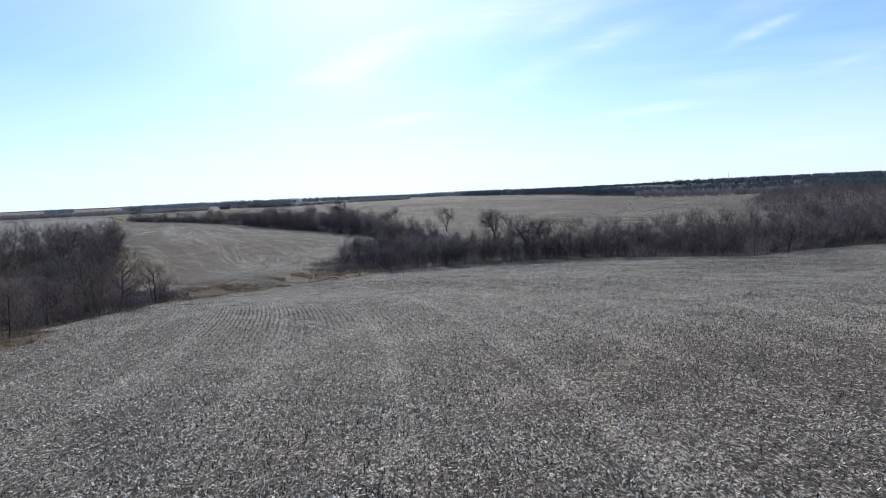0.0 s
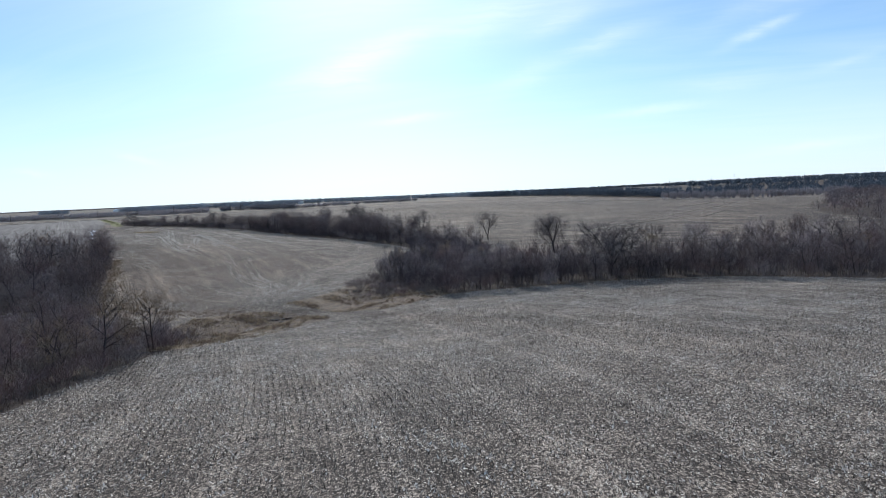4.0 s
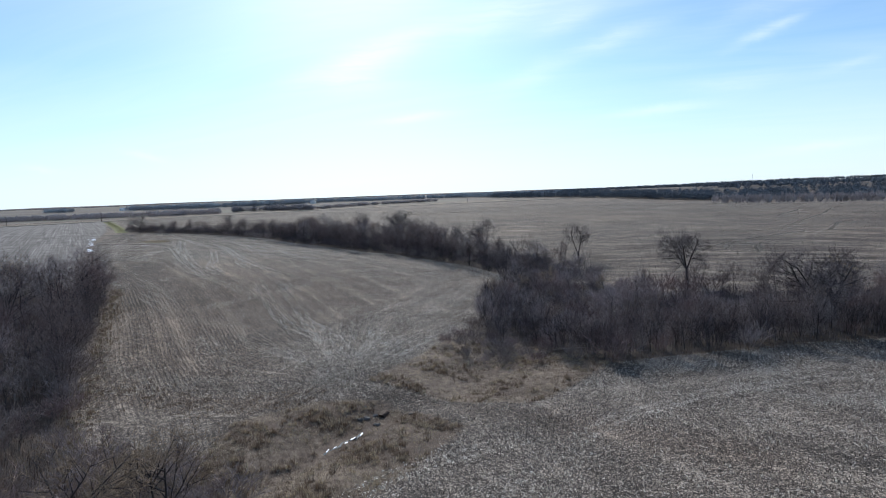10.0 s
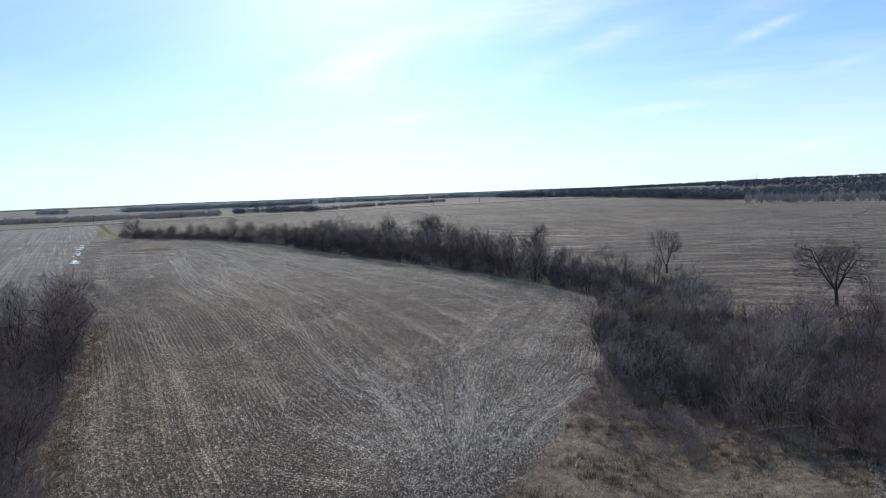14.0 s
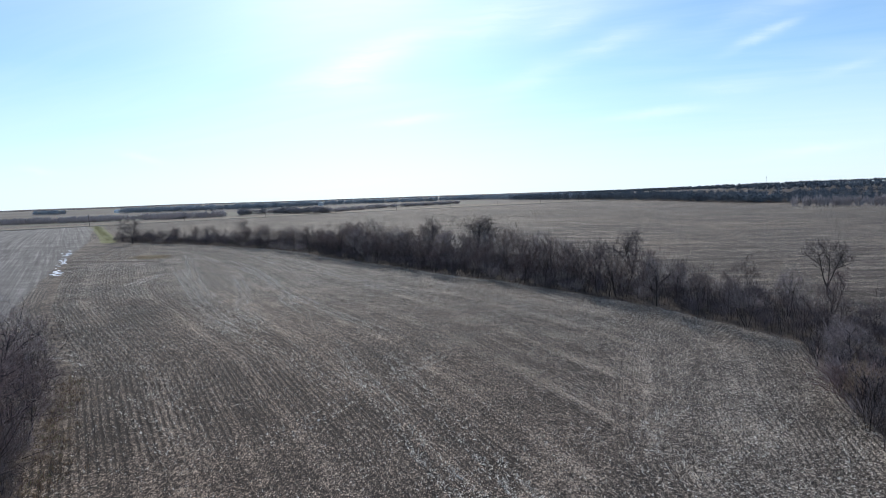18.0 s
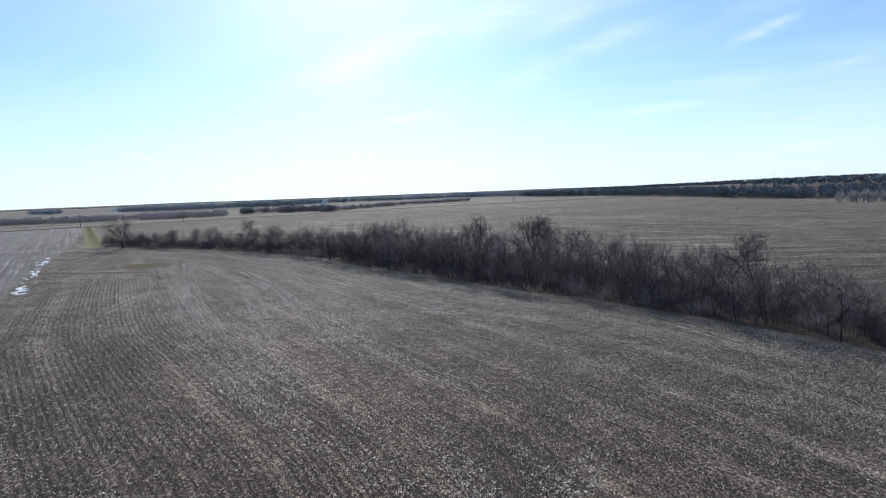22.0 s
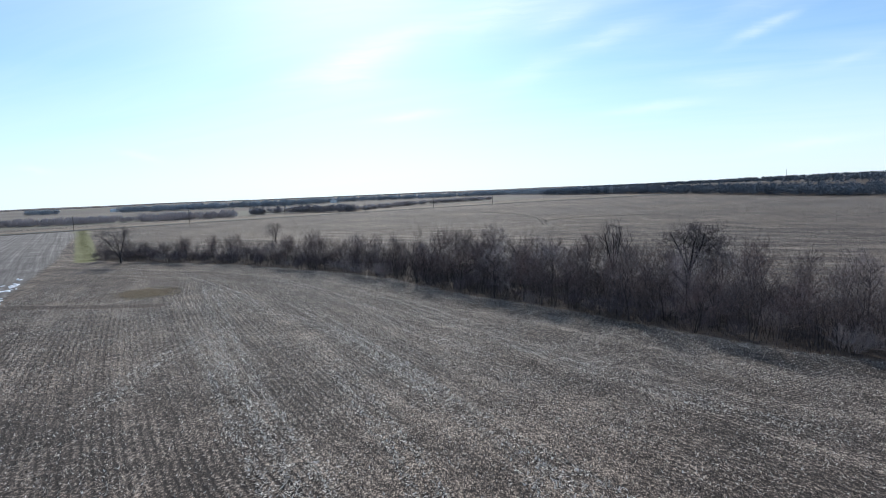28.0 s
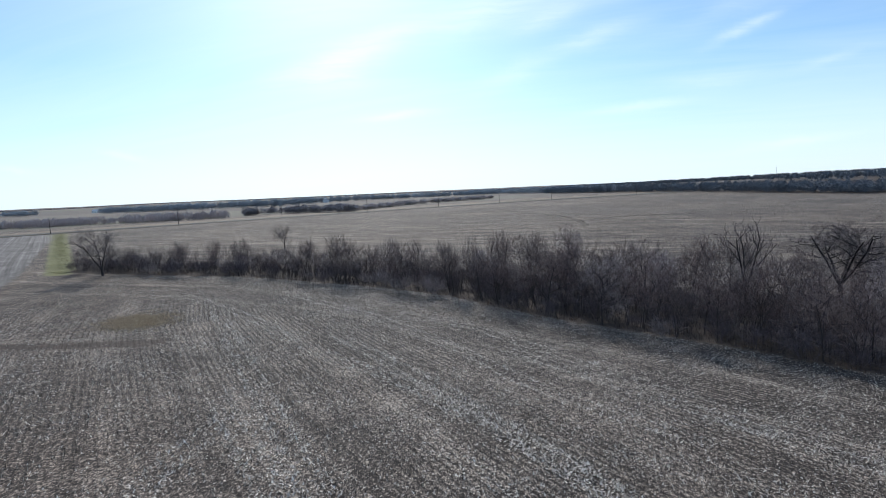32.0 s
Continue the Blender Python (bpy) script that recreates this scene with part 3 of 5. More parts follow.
def build_ground():
    xs, ys = axis(-330, 250, 2.3, 4900), axis(-60, 520, 2.3, 4900)
    gx, gy = np.meshgrid(xs, ys)
    z = land(gx, gy)
    rough = 0.05 * np.sin(gx * 1.7 + gy * 0.6) * np.sin(gy * 1.3) + 0.04 * np.sin(gx * 0.37 - gy * 0.51)
    near = (np.abs(gx + 40) < 330) & (gy < 560)
    z = z + np.where(near, rough, 0)
    nx, ny = len(xs), len(ys)
    i = np.arange(nx * ny).reshape(ny, nx)
    faces = np.stack([i[:-1, :-1], i[:-1, 1:], i[1:, 1:], i[1:, :-1]], -1).reshape(-1, 4)
    me = mesh_from("ground", np.stack([gx, gy, z], -1).reshape(-1, 3), faces, 4, (ground_material(),))
    x, y = gx.ravel(), gy.ravel()
    grass = np.zeros(x.shape)
    for ring in (*GRASS, BELT_A, BELT_B, WOOD_L, WOOD_R):
        d = np.abs(line_distance(x, y, ring + ring[:1])) * np.where(inside(x, y, ring), 1, -1)
        grass = np.maximum(grass, smooth(0.5 + d / 4))
    # ground under the woods: leaf litter, with shade put into its colour
    litter_shade = np.zeros(x.shape)
    for ring in (BELT_A, BELT_B, WOOD_L, WOOD_R, WOOD_FAR):
        d = np.abs(line_distance(x, y, ring + ring[:1])) * np.where(inside(x, y, ring), 1, -1)
        litter_shade = np.maximum(litter_shade, smooth(0.5 + (d - 0.3) / 2.5))
    # the furrow has no depth: its shadow is a dark line in the colour
    litter_shade = np.maximum(litter_shade, smooth(1.6 - np.abs(line_distance(x, y, FURROW_SHADE)) / 1.6))
    d = np.abs(line_distance(x, y, EDGE_L[9:]))
    grass = np.maximum(grass, np.where(y > 225, smooth(1.0 - d / 3), 0) * 0.75)
    grass = np.maximum(grass, smooth(1.3 - np.abs(line_distance(x, y, ROAD)) / 9))
    dr = line_distance(x, y, ROAD)
    far = smooth((dr - 95) / 10)
    pale = smooth((dr - 8) / 4) * smooth((50 - dr) / 6) * 0.4
    calm = ((line_distance(x, y, EDGE_A) > 4) & (y > 225) | (y > 462) | (x > 60) & (y > 230)) * 1.0
    pale = np.maximum(pale, 0.3 * smooth(1.5 - 1.4 * np.hypot((x + 206) / 6, (y - 390) / 6)))
    dl = line_distance(x, y, [(-165, 262), (-228, 372), (-266, 449), (-391, 652)])
    bare = smooth(0.5 + (dl - 2) / 2) * (y > 230) * (line_distance(x, y, ROAD) < 0)
    green = smooth(1.6 - np.abs(line_distance(x, y, LANE)) / 3.2)
    row, row2, which = row_coordinate(x, y)
    rowy = np.where(y - 0.2 * x > 183, 1.0, 0.25) + np.where(y - 0.2 * x > 183, 0, 0.75 * smooth(1.4 - np.abs(line_distance(x, y, EDGE_L)) / 16))
    for key, v in (("rowy", rowy), ("row", row), ("row2", row2), ("which", which), ("litter_shade", litter_shade), ("calm", calm), ("thin", thin_cover(x, y)), ("far", far), ("pale", pale), ("grass", grass), ("bare", bare), ("green", green)):
        me.attributes.new(key, "FLOAT", "POINT").data.foreach_set("value", np.asarray(v, np.float32))
    me.polygons.foreach_set("use_smooth", np.ones(len(faces), bool))
    return tagged(new("ground", me), "rolling harvested corn fields with pale stubble and chaff", "ground", kind="structure")


build_ground()


# ---- bare trees ----
def tube(p, q, r, s, sides, verts, faces):
    d = (q - p).normalized()
    a = d.orthogonal().normalized()
    b = d.cross(a)
    k = len(verts)
    for c, w in ((p, r), (q, s)):
        for j in range(sides):
            t = 2 * math.pi * j / sides
            verts.append(c + a * (w * math.cos(t)) + b * (w * math.sin(t)))
    for j in range(sides):
        n = (j + 1) % sides
        faces.append((k + j, k + n, k + sides + n))
        faces.append((k + j, k + sides + n, k + sides + j))


def blade(p, q, w, rng, verts, faces):
    d = q - p
    a = d.orthogonal().normalized()
    a = Matrix.Rotation(rng.uniform(0, 6.28), 3, d.normalized()) @ a
    k = len(verts)
    verts.extend((p - a * w, p + a * w, q))
    faces.append((k, k + 1, k + 2))


def grow(p, d, length, r, level, last, rng, wood, fine, counts, lift, flare):
    """One branch with its side branches, level by level."""
    steps = 4 if level == 0 else 3 if level == 1 else 2
    seg = length / steps
    nodes = [p]
    for k in range(steps):
        d = (d + Vector((rng.gauss(0, 0.10), rng.gauss(0, 0.10), rng.gauss(lift, 0.07)))).normalized()
        q = p + d * seg
        r2 = r * (0.74 if level else 0.82)
        if level <= 1 and r > 0.05:
            tube(p, q, r, r2, 6 if r > 0.2 else 4, *wood)
        elif level <= 2:
            blade(p, q + d * seg * 0.3, max(r, 0.024), rng, *wood)
            blade(p, q + d * seg * 0.3, max(r, 0.024), rng, *wood)
        elif k == 0 or level < last:
            blade(p, q + d * seg * (1.0 if level == last else 0.35), max(r, TWIG), rng, *fine)
        p, r = q, r2
        nodes.append(p)
    if level == last:
        return
    n = counts[level]
    for k in range(n):
        low = 0.22 if level else 0.28
        t = low + (1 - low) * (k + rng.random() * 0.8) / n
        f = min(t * steps, steps - 0.001)
        base = nodes[int(f)].lerp(nodes[int(f) + 1], f - int(f))
        side = Matrix.Rotation(rng.uniform(0, 6.28), 3, d) @ d.orthogonal().normalized()
        out = (d * (1.0 - flare * rng.uniform(0.6, 1.2)) + side * flare * 1.1 + Vector((0, 0, 0.12))).normalized()
        grow(base, out, length * rng.uniform(0.48, 0.72) * (1.2 - 0.5 * t), r * rng.uniform(0.8, 1.2), level + 1, last, rng, wood, fine, counts, lift * 0.8, flare)


TWIG = 0.014


def tree_arrays(seed, height, trunks, counts, flare, lift, girth, fork=0.0):
    r = random.Random(seed)
    wood, fine = ([], []), ([], [])
    if fork:
        tube(Vector((0, 0, -0.4)), Vector((0.05, 0.02, fork * 0.5)), girth * 2.1, girth * 1.6, 8, *wood)
        tube(Vector((0.05, 0.02, fork * 0.5)), Vector((0, 0, fork + 0.2)), girth * 1.6, girth * 1.35, 8, *wood)
    for k in range(trunks):
        a = 6.28 * k / trunks + r.uniform(0, 1.5)
        lean = 0.0 if trunks == 1 else r.uniform(0.15, 0.4) if not fork else r.uniform(0.15, 0.7)
        d = Vector((math.cos(a) * lean + r.gauss(0, 0.05), math.sin(a) * lean + r.gauss(0, 0.05), 1)).normalized()
        off = 0.25 if trunks > 1 else 0.0
        if fork:
            off = girth * 0.7
        grow(Vector((math.cos(a) * off, math.sin(a) * off, fork - 0.4)), d, height * r.uniform(0.62, 0.78), girth, 0, len(counts), r, wood, fine, counts, lift, flare)
    top = max(v[2] for v in fine[0])
    for block in (wood[0], fine[0]):
        for v in block:
            v *= height / top
    return wood, fine


def tree_meshes(row, name, fine_mat):
    wood, fine = tree_arrays(*row)
    return (mesh_from(name + "_trunk", wood[0], wood[1], 3, (bark,)), mesh_from(name + "_crown", fine[0], fine[1], 3, (fine_mat,)))


def make_tree(meshes, label, group, name="bare_tree"):
    top = new(name)
    for part_name, me in zip(("trunk", "crown"), meshes):
        ob = new(part_name, me)
        ob.parent = top
    return tagged(top, label, "tree", group)


def scatter(ring, spacing, rng, tries=30000):
    """Points inside a ring, at least so far from one another."""
    xs, ys = [p[0] for p in ring], [p[1] for p in ring]
    cx = np.array([rng.uniform(min(xs), max(xs)) for _ in range(tries)])
    cy = np.array([rng.uniform(min(ys), max(ys)) for _ in range(tries)])
    ok = inside(cx, cy, ring)
    got, cells = [], {}
    for x, y in zip(cx[ok], cy[ok]):
        i, j = int(x // spacing), int(y // spacing)
        if any((x - a) ** 2 + (y - b) ** 2 < spacing * spacing for m in (-1, 0, 1) for n in (-1, 0, 1) for a, b in cells.get((i + m, j + n), ())):
            continue
        cells.setdefault((i, j), []).append((x, y))
        got.append((float(x), float(y)))
    return got


KINDS = {}
for key, words, fine_mat, rows in (
    ("grey", "bare grey deciduous tree in a thicket", twigs_grey, [(1, 12, 1, (11, 7, 5, 5), 0.66, 0.03, 0.17), (2, 12, 2, (7, 6, 5, 5), 0.62, 0.04, 0.15), (3, 12, 1, (12, 7, 5, 5), 0.72, 0.03, 0.18), (8, 12, 3, (6, 5, 5, 5), 0.58, 0.04, 0.13)]),
    ("red", "bare tree with reddish brown twigs", twigs_red, [(4, 11, 2, (7, 6, 5, 5), 0.62, 0.04, 0.14), (5, 11, 1, (11, 7, 5, 5), 0.66, 0.04, 0.15)]),
    ("tan", "bare willow tree with tan twigs", twigs_tan, [(6, 11, 1, (10, 7, 5, 6), 0.6, 0.06, 0.17), (7, 11, 2, (7, 6, 5, 6), 0.56, 0.06, 0.15)]),
    ("old", "old bare tree with thick dark limbs", twigs_dark, [(21, 12, 4, (7, 6, 5, 5), 0.72, 0.02, 0.2, 1.8), (22, 12, 3, (7, 6, 5, 5), 0.66, 0.04, 0.19, 2.2), (23, 12, 5, (7, 6, 5, 5), 0.78, 0.0, 0.2, 3.4)]),
    ("broken", "half dead tree with broken limbs", twigs_dark, [(24, 12, 3, (5, 4, 4, 3), 0.6, 0.04, 0.24, 4.0)]),
    ("row", "bare slender tree of the belt", twigs_belt, [(25, 10, 2, (7, 5, 5, 5), 0.52, 0.05, 0.09), (26, 10, 3, (6, 5, 5, 5), 0.5, 0.05, 0.08), (27, 10, 1, (11, 6, 5, 5), 0.58, 0.04, 0.1)]),
    ("sapling", "slender grey saplings in a clump", twigs_grey, [(28, 7, 4, (8, 5, 4), 0.34, 0.08, 0.05), (29, 7, 5, (7, 5, 4), 0.32, 0.08, 0.045)]),
):
    KINDS[key] = [(tree_meshes(row, key, fine_mat), words) for row in rows]

rng = random.Random(11)


def plant(key, x, y, size, group, slim=1.0, which=None, words=None):
    meshes, plain_words = KINDS[key][rng.randrange(len(KINDS[key])) if which is None else which]
    top = make_tree(meshes, words or plain_words, group, {"sapling": "sapling", "row": "young_tree", "tan": "willow_tree"}.get(key, "bare_tree"))
    top.matrix_world = pose(x, y, land_at(x, y), rng.gauss(0, 2), rng.gauss(0, 2), rng.uniform(0, 360))
    w = size * rng.uniform(0.9, 1.15) * slim
    top.scale = (w, w, size)
    return top


# trees that stand out, each where it grows
for key, x, y, high, slim, which, group, words in (
    ("old", 32, 209, 18.0, 1.0, 0, "trees of the belt along the creek", "tall bare tree with a wide forked crown"),
    ("old", 39, 214, 16.0, 0.8, 1, "trees of the belt along the creek", "tall bare tree beside a forked one"),
    ("old", 24, 256, 17.0, 1.0, 2, "trees of the belt along the creek", "bare tree with a rounded open crown"),
    ("old", 2, 300, 15.0, 0.9, 1, "trees of the belt along the field", "bare tree rising above the brush"),
    ("old", -31, 339, 15.0, 1.0, 0, "trees of the belt along the field", "bare tree with a wide low crown"),
    ("old", -75, 394, 17.0, 1.4, 2, "trees of the belt along the field", "broad bare tree with a round tan crown"),
    ("broken", -94, 393, 18.5, 0.75, 0, "trees of the belt along the field", "tall slim bare tree with a broken top"),
    ("old", -241, 440, 13.5, 0.95, 1, "trees of the belt along the field", "bare forked tree at the end of the belt"),
    ("old", -208, 500, 9.5, 1.0, 1, "trees of the belt along the field", "small lone bare tree in the far field"),
    ("tan", -73, 137, 12.5, 1.1, 1, "trees of the wood beside the field", "bare willow with tan twigs at the wood's edge"),
    ("tan", -75, 126, 14.0, 1.15, 0, "trees of the wood beside the field", "bare willow with tan twigs beside the field"),
    ("red", -78, 118, 13.5, 1.15, 0, "trees of the wood beside the field", "bare tree with rusty twigs at the wood's edge"),
):
    plant(key, x, y, high / (11.0 if key in ("tan", "red") else 12.0), group, slim, which, words)

HIGH = {"grey": 12.0, "red": 11.0, "tan": 11.0, "row": 10.0}


def belt_height(ring, x, y):
    """How tall the trees grow at a place, in metres."""
    if ring is BELT_A:
        return float(np.interp(x, (-250, -215, -160, -125, -45, -25, 0), (6.5, 8.0, 11.0, 13.5, 13.5, 10.5, 10.0)))
    if ring is BELT_B:
        return float(np.interp(x, (-40, 0, 30, 70, 110, 200), (9.0, 10.0, 11.0, 12.0, 12.5, 12.5)))
    return float(np.interp(y, (60, 126, 138, 150, 160, 176, 200), (12.0, 10.5, 6.5, 4.0, 5.0, 13.0, 16.0)))


for ring, spacing, group, weights in (
    (BELT_A, 5.6, "trees of the belt along the field", (2, 3, 0, 7)),
    (BELT_B, 8.4, "trees of the belt along the creek", (6, 3, 1, 4)),
    (WOOD_L, 6.6, "trees of the wood beside the field", (7, 3, 1, 3)),
):
    for x, y in scatter(ring, spacing, rng, 5000):
        high = belt_height(ring, x, y) * rng.uniform(0.72, 1.1)
        if ring is BELT_A and x < -150 and rng.random() > 0.8:
            continue
        if ring is WOOD_L and y < 168 and rng.random() > 0.75:
            continue
        key = rng.choices(("grey", "red", "tan", "row"), (3, 4, 4, 1) if ring is WOOD_L and 95 < y < 165 else weights)[0]
        plant(key, x, y, high / HIGH[key], group, 0.82)


# a close front row along both belts
for line, gap, group in ((EDGE_B[:6], 3.6, "trees of the belt along the creek"), (EDGE_A[1:12], 4.2, "trees of the belt along the field"), (EDGE_L[7:12], 3.4, "trees of the wood beside the field")):
    for (ax, ay), (bx, by) in zip(line, line[1:]):
        d = math.hypot(bx - ax, by - ay)
        for k in range(int(d / gap)):
            t = (k + rng.random()) * gap / d
            o = rng.uniform(2.0, 5.0)
            plant("row", ax + (bx - ax) * t - (by - ay) / d * o, ay + (by - ay) * t + (bx - ax) / d * o, rng.uniform(0.8, 1.2) * (min(1.0, belt_height(BELT_A, ax + (bx - ax) * t, 0) / 11.5) if line[0] == EDGE_A[1] else 1.0), group, 0.85)

# slender saplings along the creek belt's front and round the corner of the hill field
for x, y in scatter([(-36, 204), (-20, 192), (3, 195), (31, 199), (62, 195), (62, 203), (30, 207), (0, 204), (-20, 203), (-28, 225), (-22, 252), (-30, 258), (-38, 236), (-42, 218)], 4.0, rng, 2500)[:90]:
    plant("sapling", x, y, rng.uniform(0.65, 1.1), "saplings along the creek belt")


# ---- brush under the trees ----
def shrub_arrays(seed, height, stems, twig):
    r = random.Random(seed)
    wood = ([], [])
    for k in range(stems):
        a = r.uniform(0, 6.28)
        lean = r.uniform(0.05, 0.8)
        d = Vector((math.cos(a) * lean, math.sin(a) * lean, 1)).normalized()
        p = Vector((math.cos(a) * r.uniform(0, 1.2), math.sin(a) * r.uniform(0, 1.2), -0.2))
        grow(p, d, height * r.uniform(0.6, 1.0), twig, 3, 5, r, wood, wood, (0, 0, 0, 6, 4), 0.05, 0.45)
    return np.array(wood[0], np.float32), np.array(wood[1], np.int32)


TWIG = 0.026
SHRUB_ARRAYS = [shrub_arrays(31, 4.2, 20, 0.03), shrub_arrays(32, 4.4, 20, 0.03), shrub_arrays(33, 4.0, 20, 0.03), shrub_arrays(34, 3.6, 20, 0.03), shrub_arrays(35, 4.2, 20, 0.03)]
SHRUBS = [mesh_from("shrub", v, f, 3, (m,)) for (v, f), m in zip(SHRUB_ARRAYS, (twigs_grey, twigs_dark, twigs_red, twigs_dark, twigs_brown))]


def merged(pieces, places, mats_of, name):
    """One mesh from many placed copies of small arrays: places are (piece, x, y, turn, width, height)."""
    vs, fs, ms, base = [], [], [], 0
    zs = land([p[1] for p in places], [p[2] for p in places])
    for (k, x, y, turn, w, h), z in zip(places, zs):
        v, f = pieces[k]
        c, s_ = math.cos(turn) * w, math.sin(turn) * w
        vs.append(np.stack([v[:, 0] * c - v[:, 1] * s_ + x, v[:, 0] * s_ + v[:, 1] * c + y, v[:, 2] * h + z], 1))
        fs.append(f + base)
        ms.append(np.full(len(f), mats_of[1][k]))
        base += len(v)
    return mesh_from(name, np.concatenate(vs), np.concatenate(fs), 3, mats_of[0], np.concatenate(ms))


count = 0
rest = []
for ring, edge_line, spacing, group in ((BELT_A, EDGE_A, 4.4, "brush under the field belt"), (BELT_B, EDGE_B, 6.0, "brush under the creek belt"), (WOOD_L, EDGE_L, 6.2, "brush under the wood")):
    for x, y in scatter(ring, spacing, rng, 6000):
        size = rng.uniform(0.65, 1.25)
        k = rng.randrange(len(SHRUBS))
        if ring is BELT_A:
            size *= 0.85
            # mostly dark twig colours, for the shade low in this belt
            k = rng.choice((1, 3, 1, 0))
        elif ring is WOOD_L:
            k = rng.choice((0, 2, 4, 4))
        elif ring is BELT_B and x < 20:
            k = rng.choice((0, 0, 2, 1))
            size *= 1.2
        if count < 290 and abs(float(line_distance(np.array([x]), np.array([y]), edge_line)[0])) < 9:
            ob = new("shrub", SHRUBS[k])
            ob.matrix_world = pose(x, y, land_at(x, y), 0, 0, rng.uniform(0, 360))
            w = size * rng.uniform(1.1, 1.6)
            ob.scale = (w, w, size)
            tagged(ob, "leafless shrub with many thin stems at the field's edge", "shrub", group)
            count += 1
        else:
            rest.append((k, x, y, rng.uniform(0, 6.28), size * rng.uniform(1.1, 1.6), size))
tagged(new("thicket", merged(SHRUB_ARRAYS, rest, ((twigs_grey, twigs_dark, twigs_red, twigs_brown), (0, 1, 2, 1, 3)), "thicket")), "dense leafless undergrowth filling the tree belts", "brush", kind="stuff")


# ---- woods farther off ----
def rough_tree(seed, height, n, size, thick, wide=0.36, upright=0.0):
    """A far tree: a trunk and a ragged crown of small slivers."""
    r = random.Random(seed)
    v, f = [], []
    for k in range(n):
        a, c, q = r.uniform(0, 6.28), r.uniform(-1, 1), r.random() ** 0.45
        e = math.sqrt(1 - c * c) * q
        p = Vector((math.cos(a) * e * height * wide, math.sin(a) * e * height * wide, height * (0.5 + 0.45 * c * q)))
        d = Vector((math.cos(a) * e + r.gauss(0, 0.5), math.sin(a) * e + r.gauss(0, 0.5), upright + 0.35 + c * q + r.gauss(0, 0.4))).normalized()
        blade(p - d * size * 0.5, p + d * size * 0.5, size * thick, r, v, f)
    blade(Vector((0, 0, -0.3)), Vector((0, 0, height * 0.7)), height * 0.018, r, v, f)
    blade(Vector((0, 0, -0.3)), Vector((0.3, 0.1, height * 0.65)), height * 0.018, r, v, f)
    return np.array(v, np.float32), np.array(f, np.int32)


MID = [rough_tree(50 + k, 12, 230, 2.0, 0.045, 0.42) for k in range(4)]
places = [(rng.randrange(4), x, y, rng.uniform(0, 6.28), rng.uniform(0.7, 1.0), rng.uniform(0.45, 0.8)) for x, y in scatter(WOOD_R, 7.6, rng, 12000)]
tagged(new("woodland", merged(MID, places, ((twigs_belt, twigs_dark, twigs_red), (0, 1, 1, 2)), "woodland")), "bare grey-brown wood on the slope beyond the creek", "woods", kind="stuff")

FAR = [rough_tree(60 + k, 12, 62, 2.4, 0.2) for k in range(5)]
YOUNG = [rough_tree(80 + k, 12, 44, 3.4, 0.07, 0.22, 1.6) for k in range(5)]
SKYLINE = [rough_tree(70 + k, 12, 22, 4.5, 0.25) for k in range(5)]


def strip(line, wide, gap, lo, hi):
    out = []
    for (ax, ay), (bx, by) in zip(line, line[1:]):
        d = math.hypot(bx - ax, by - ay)
        for k in range(max(1, int(d * max(1, wide / gap) / gap))):
            t = rng.random()
            nx, ny = -(by - ay) / d, (bx - ax) / d
            o = rng.uniform(0, wide)
            out.append((rng.randrange(5), ax + (bx - ax) * t + nx * o, ay + (by - ay) * t + ny * o, rng.uniform(0, 6.28), rng.uniform(0.8, 1.3), rng.uniform(lo, hi)))
    return out


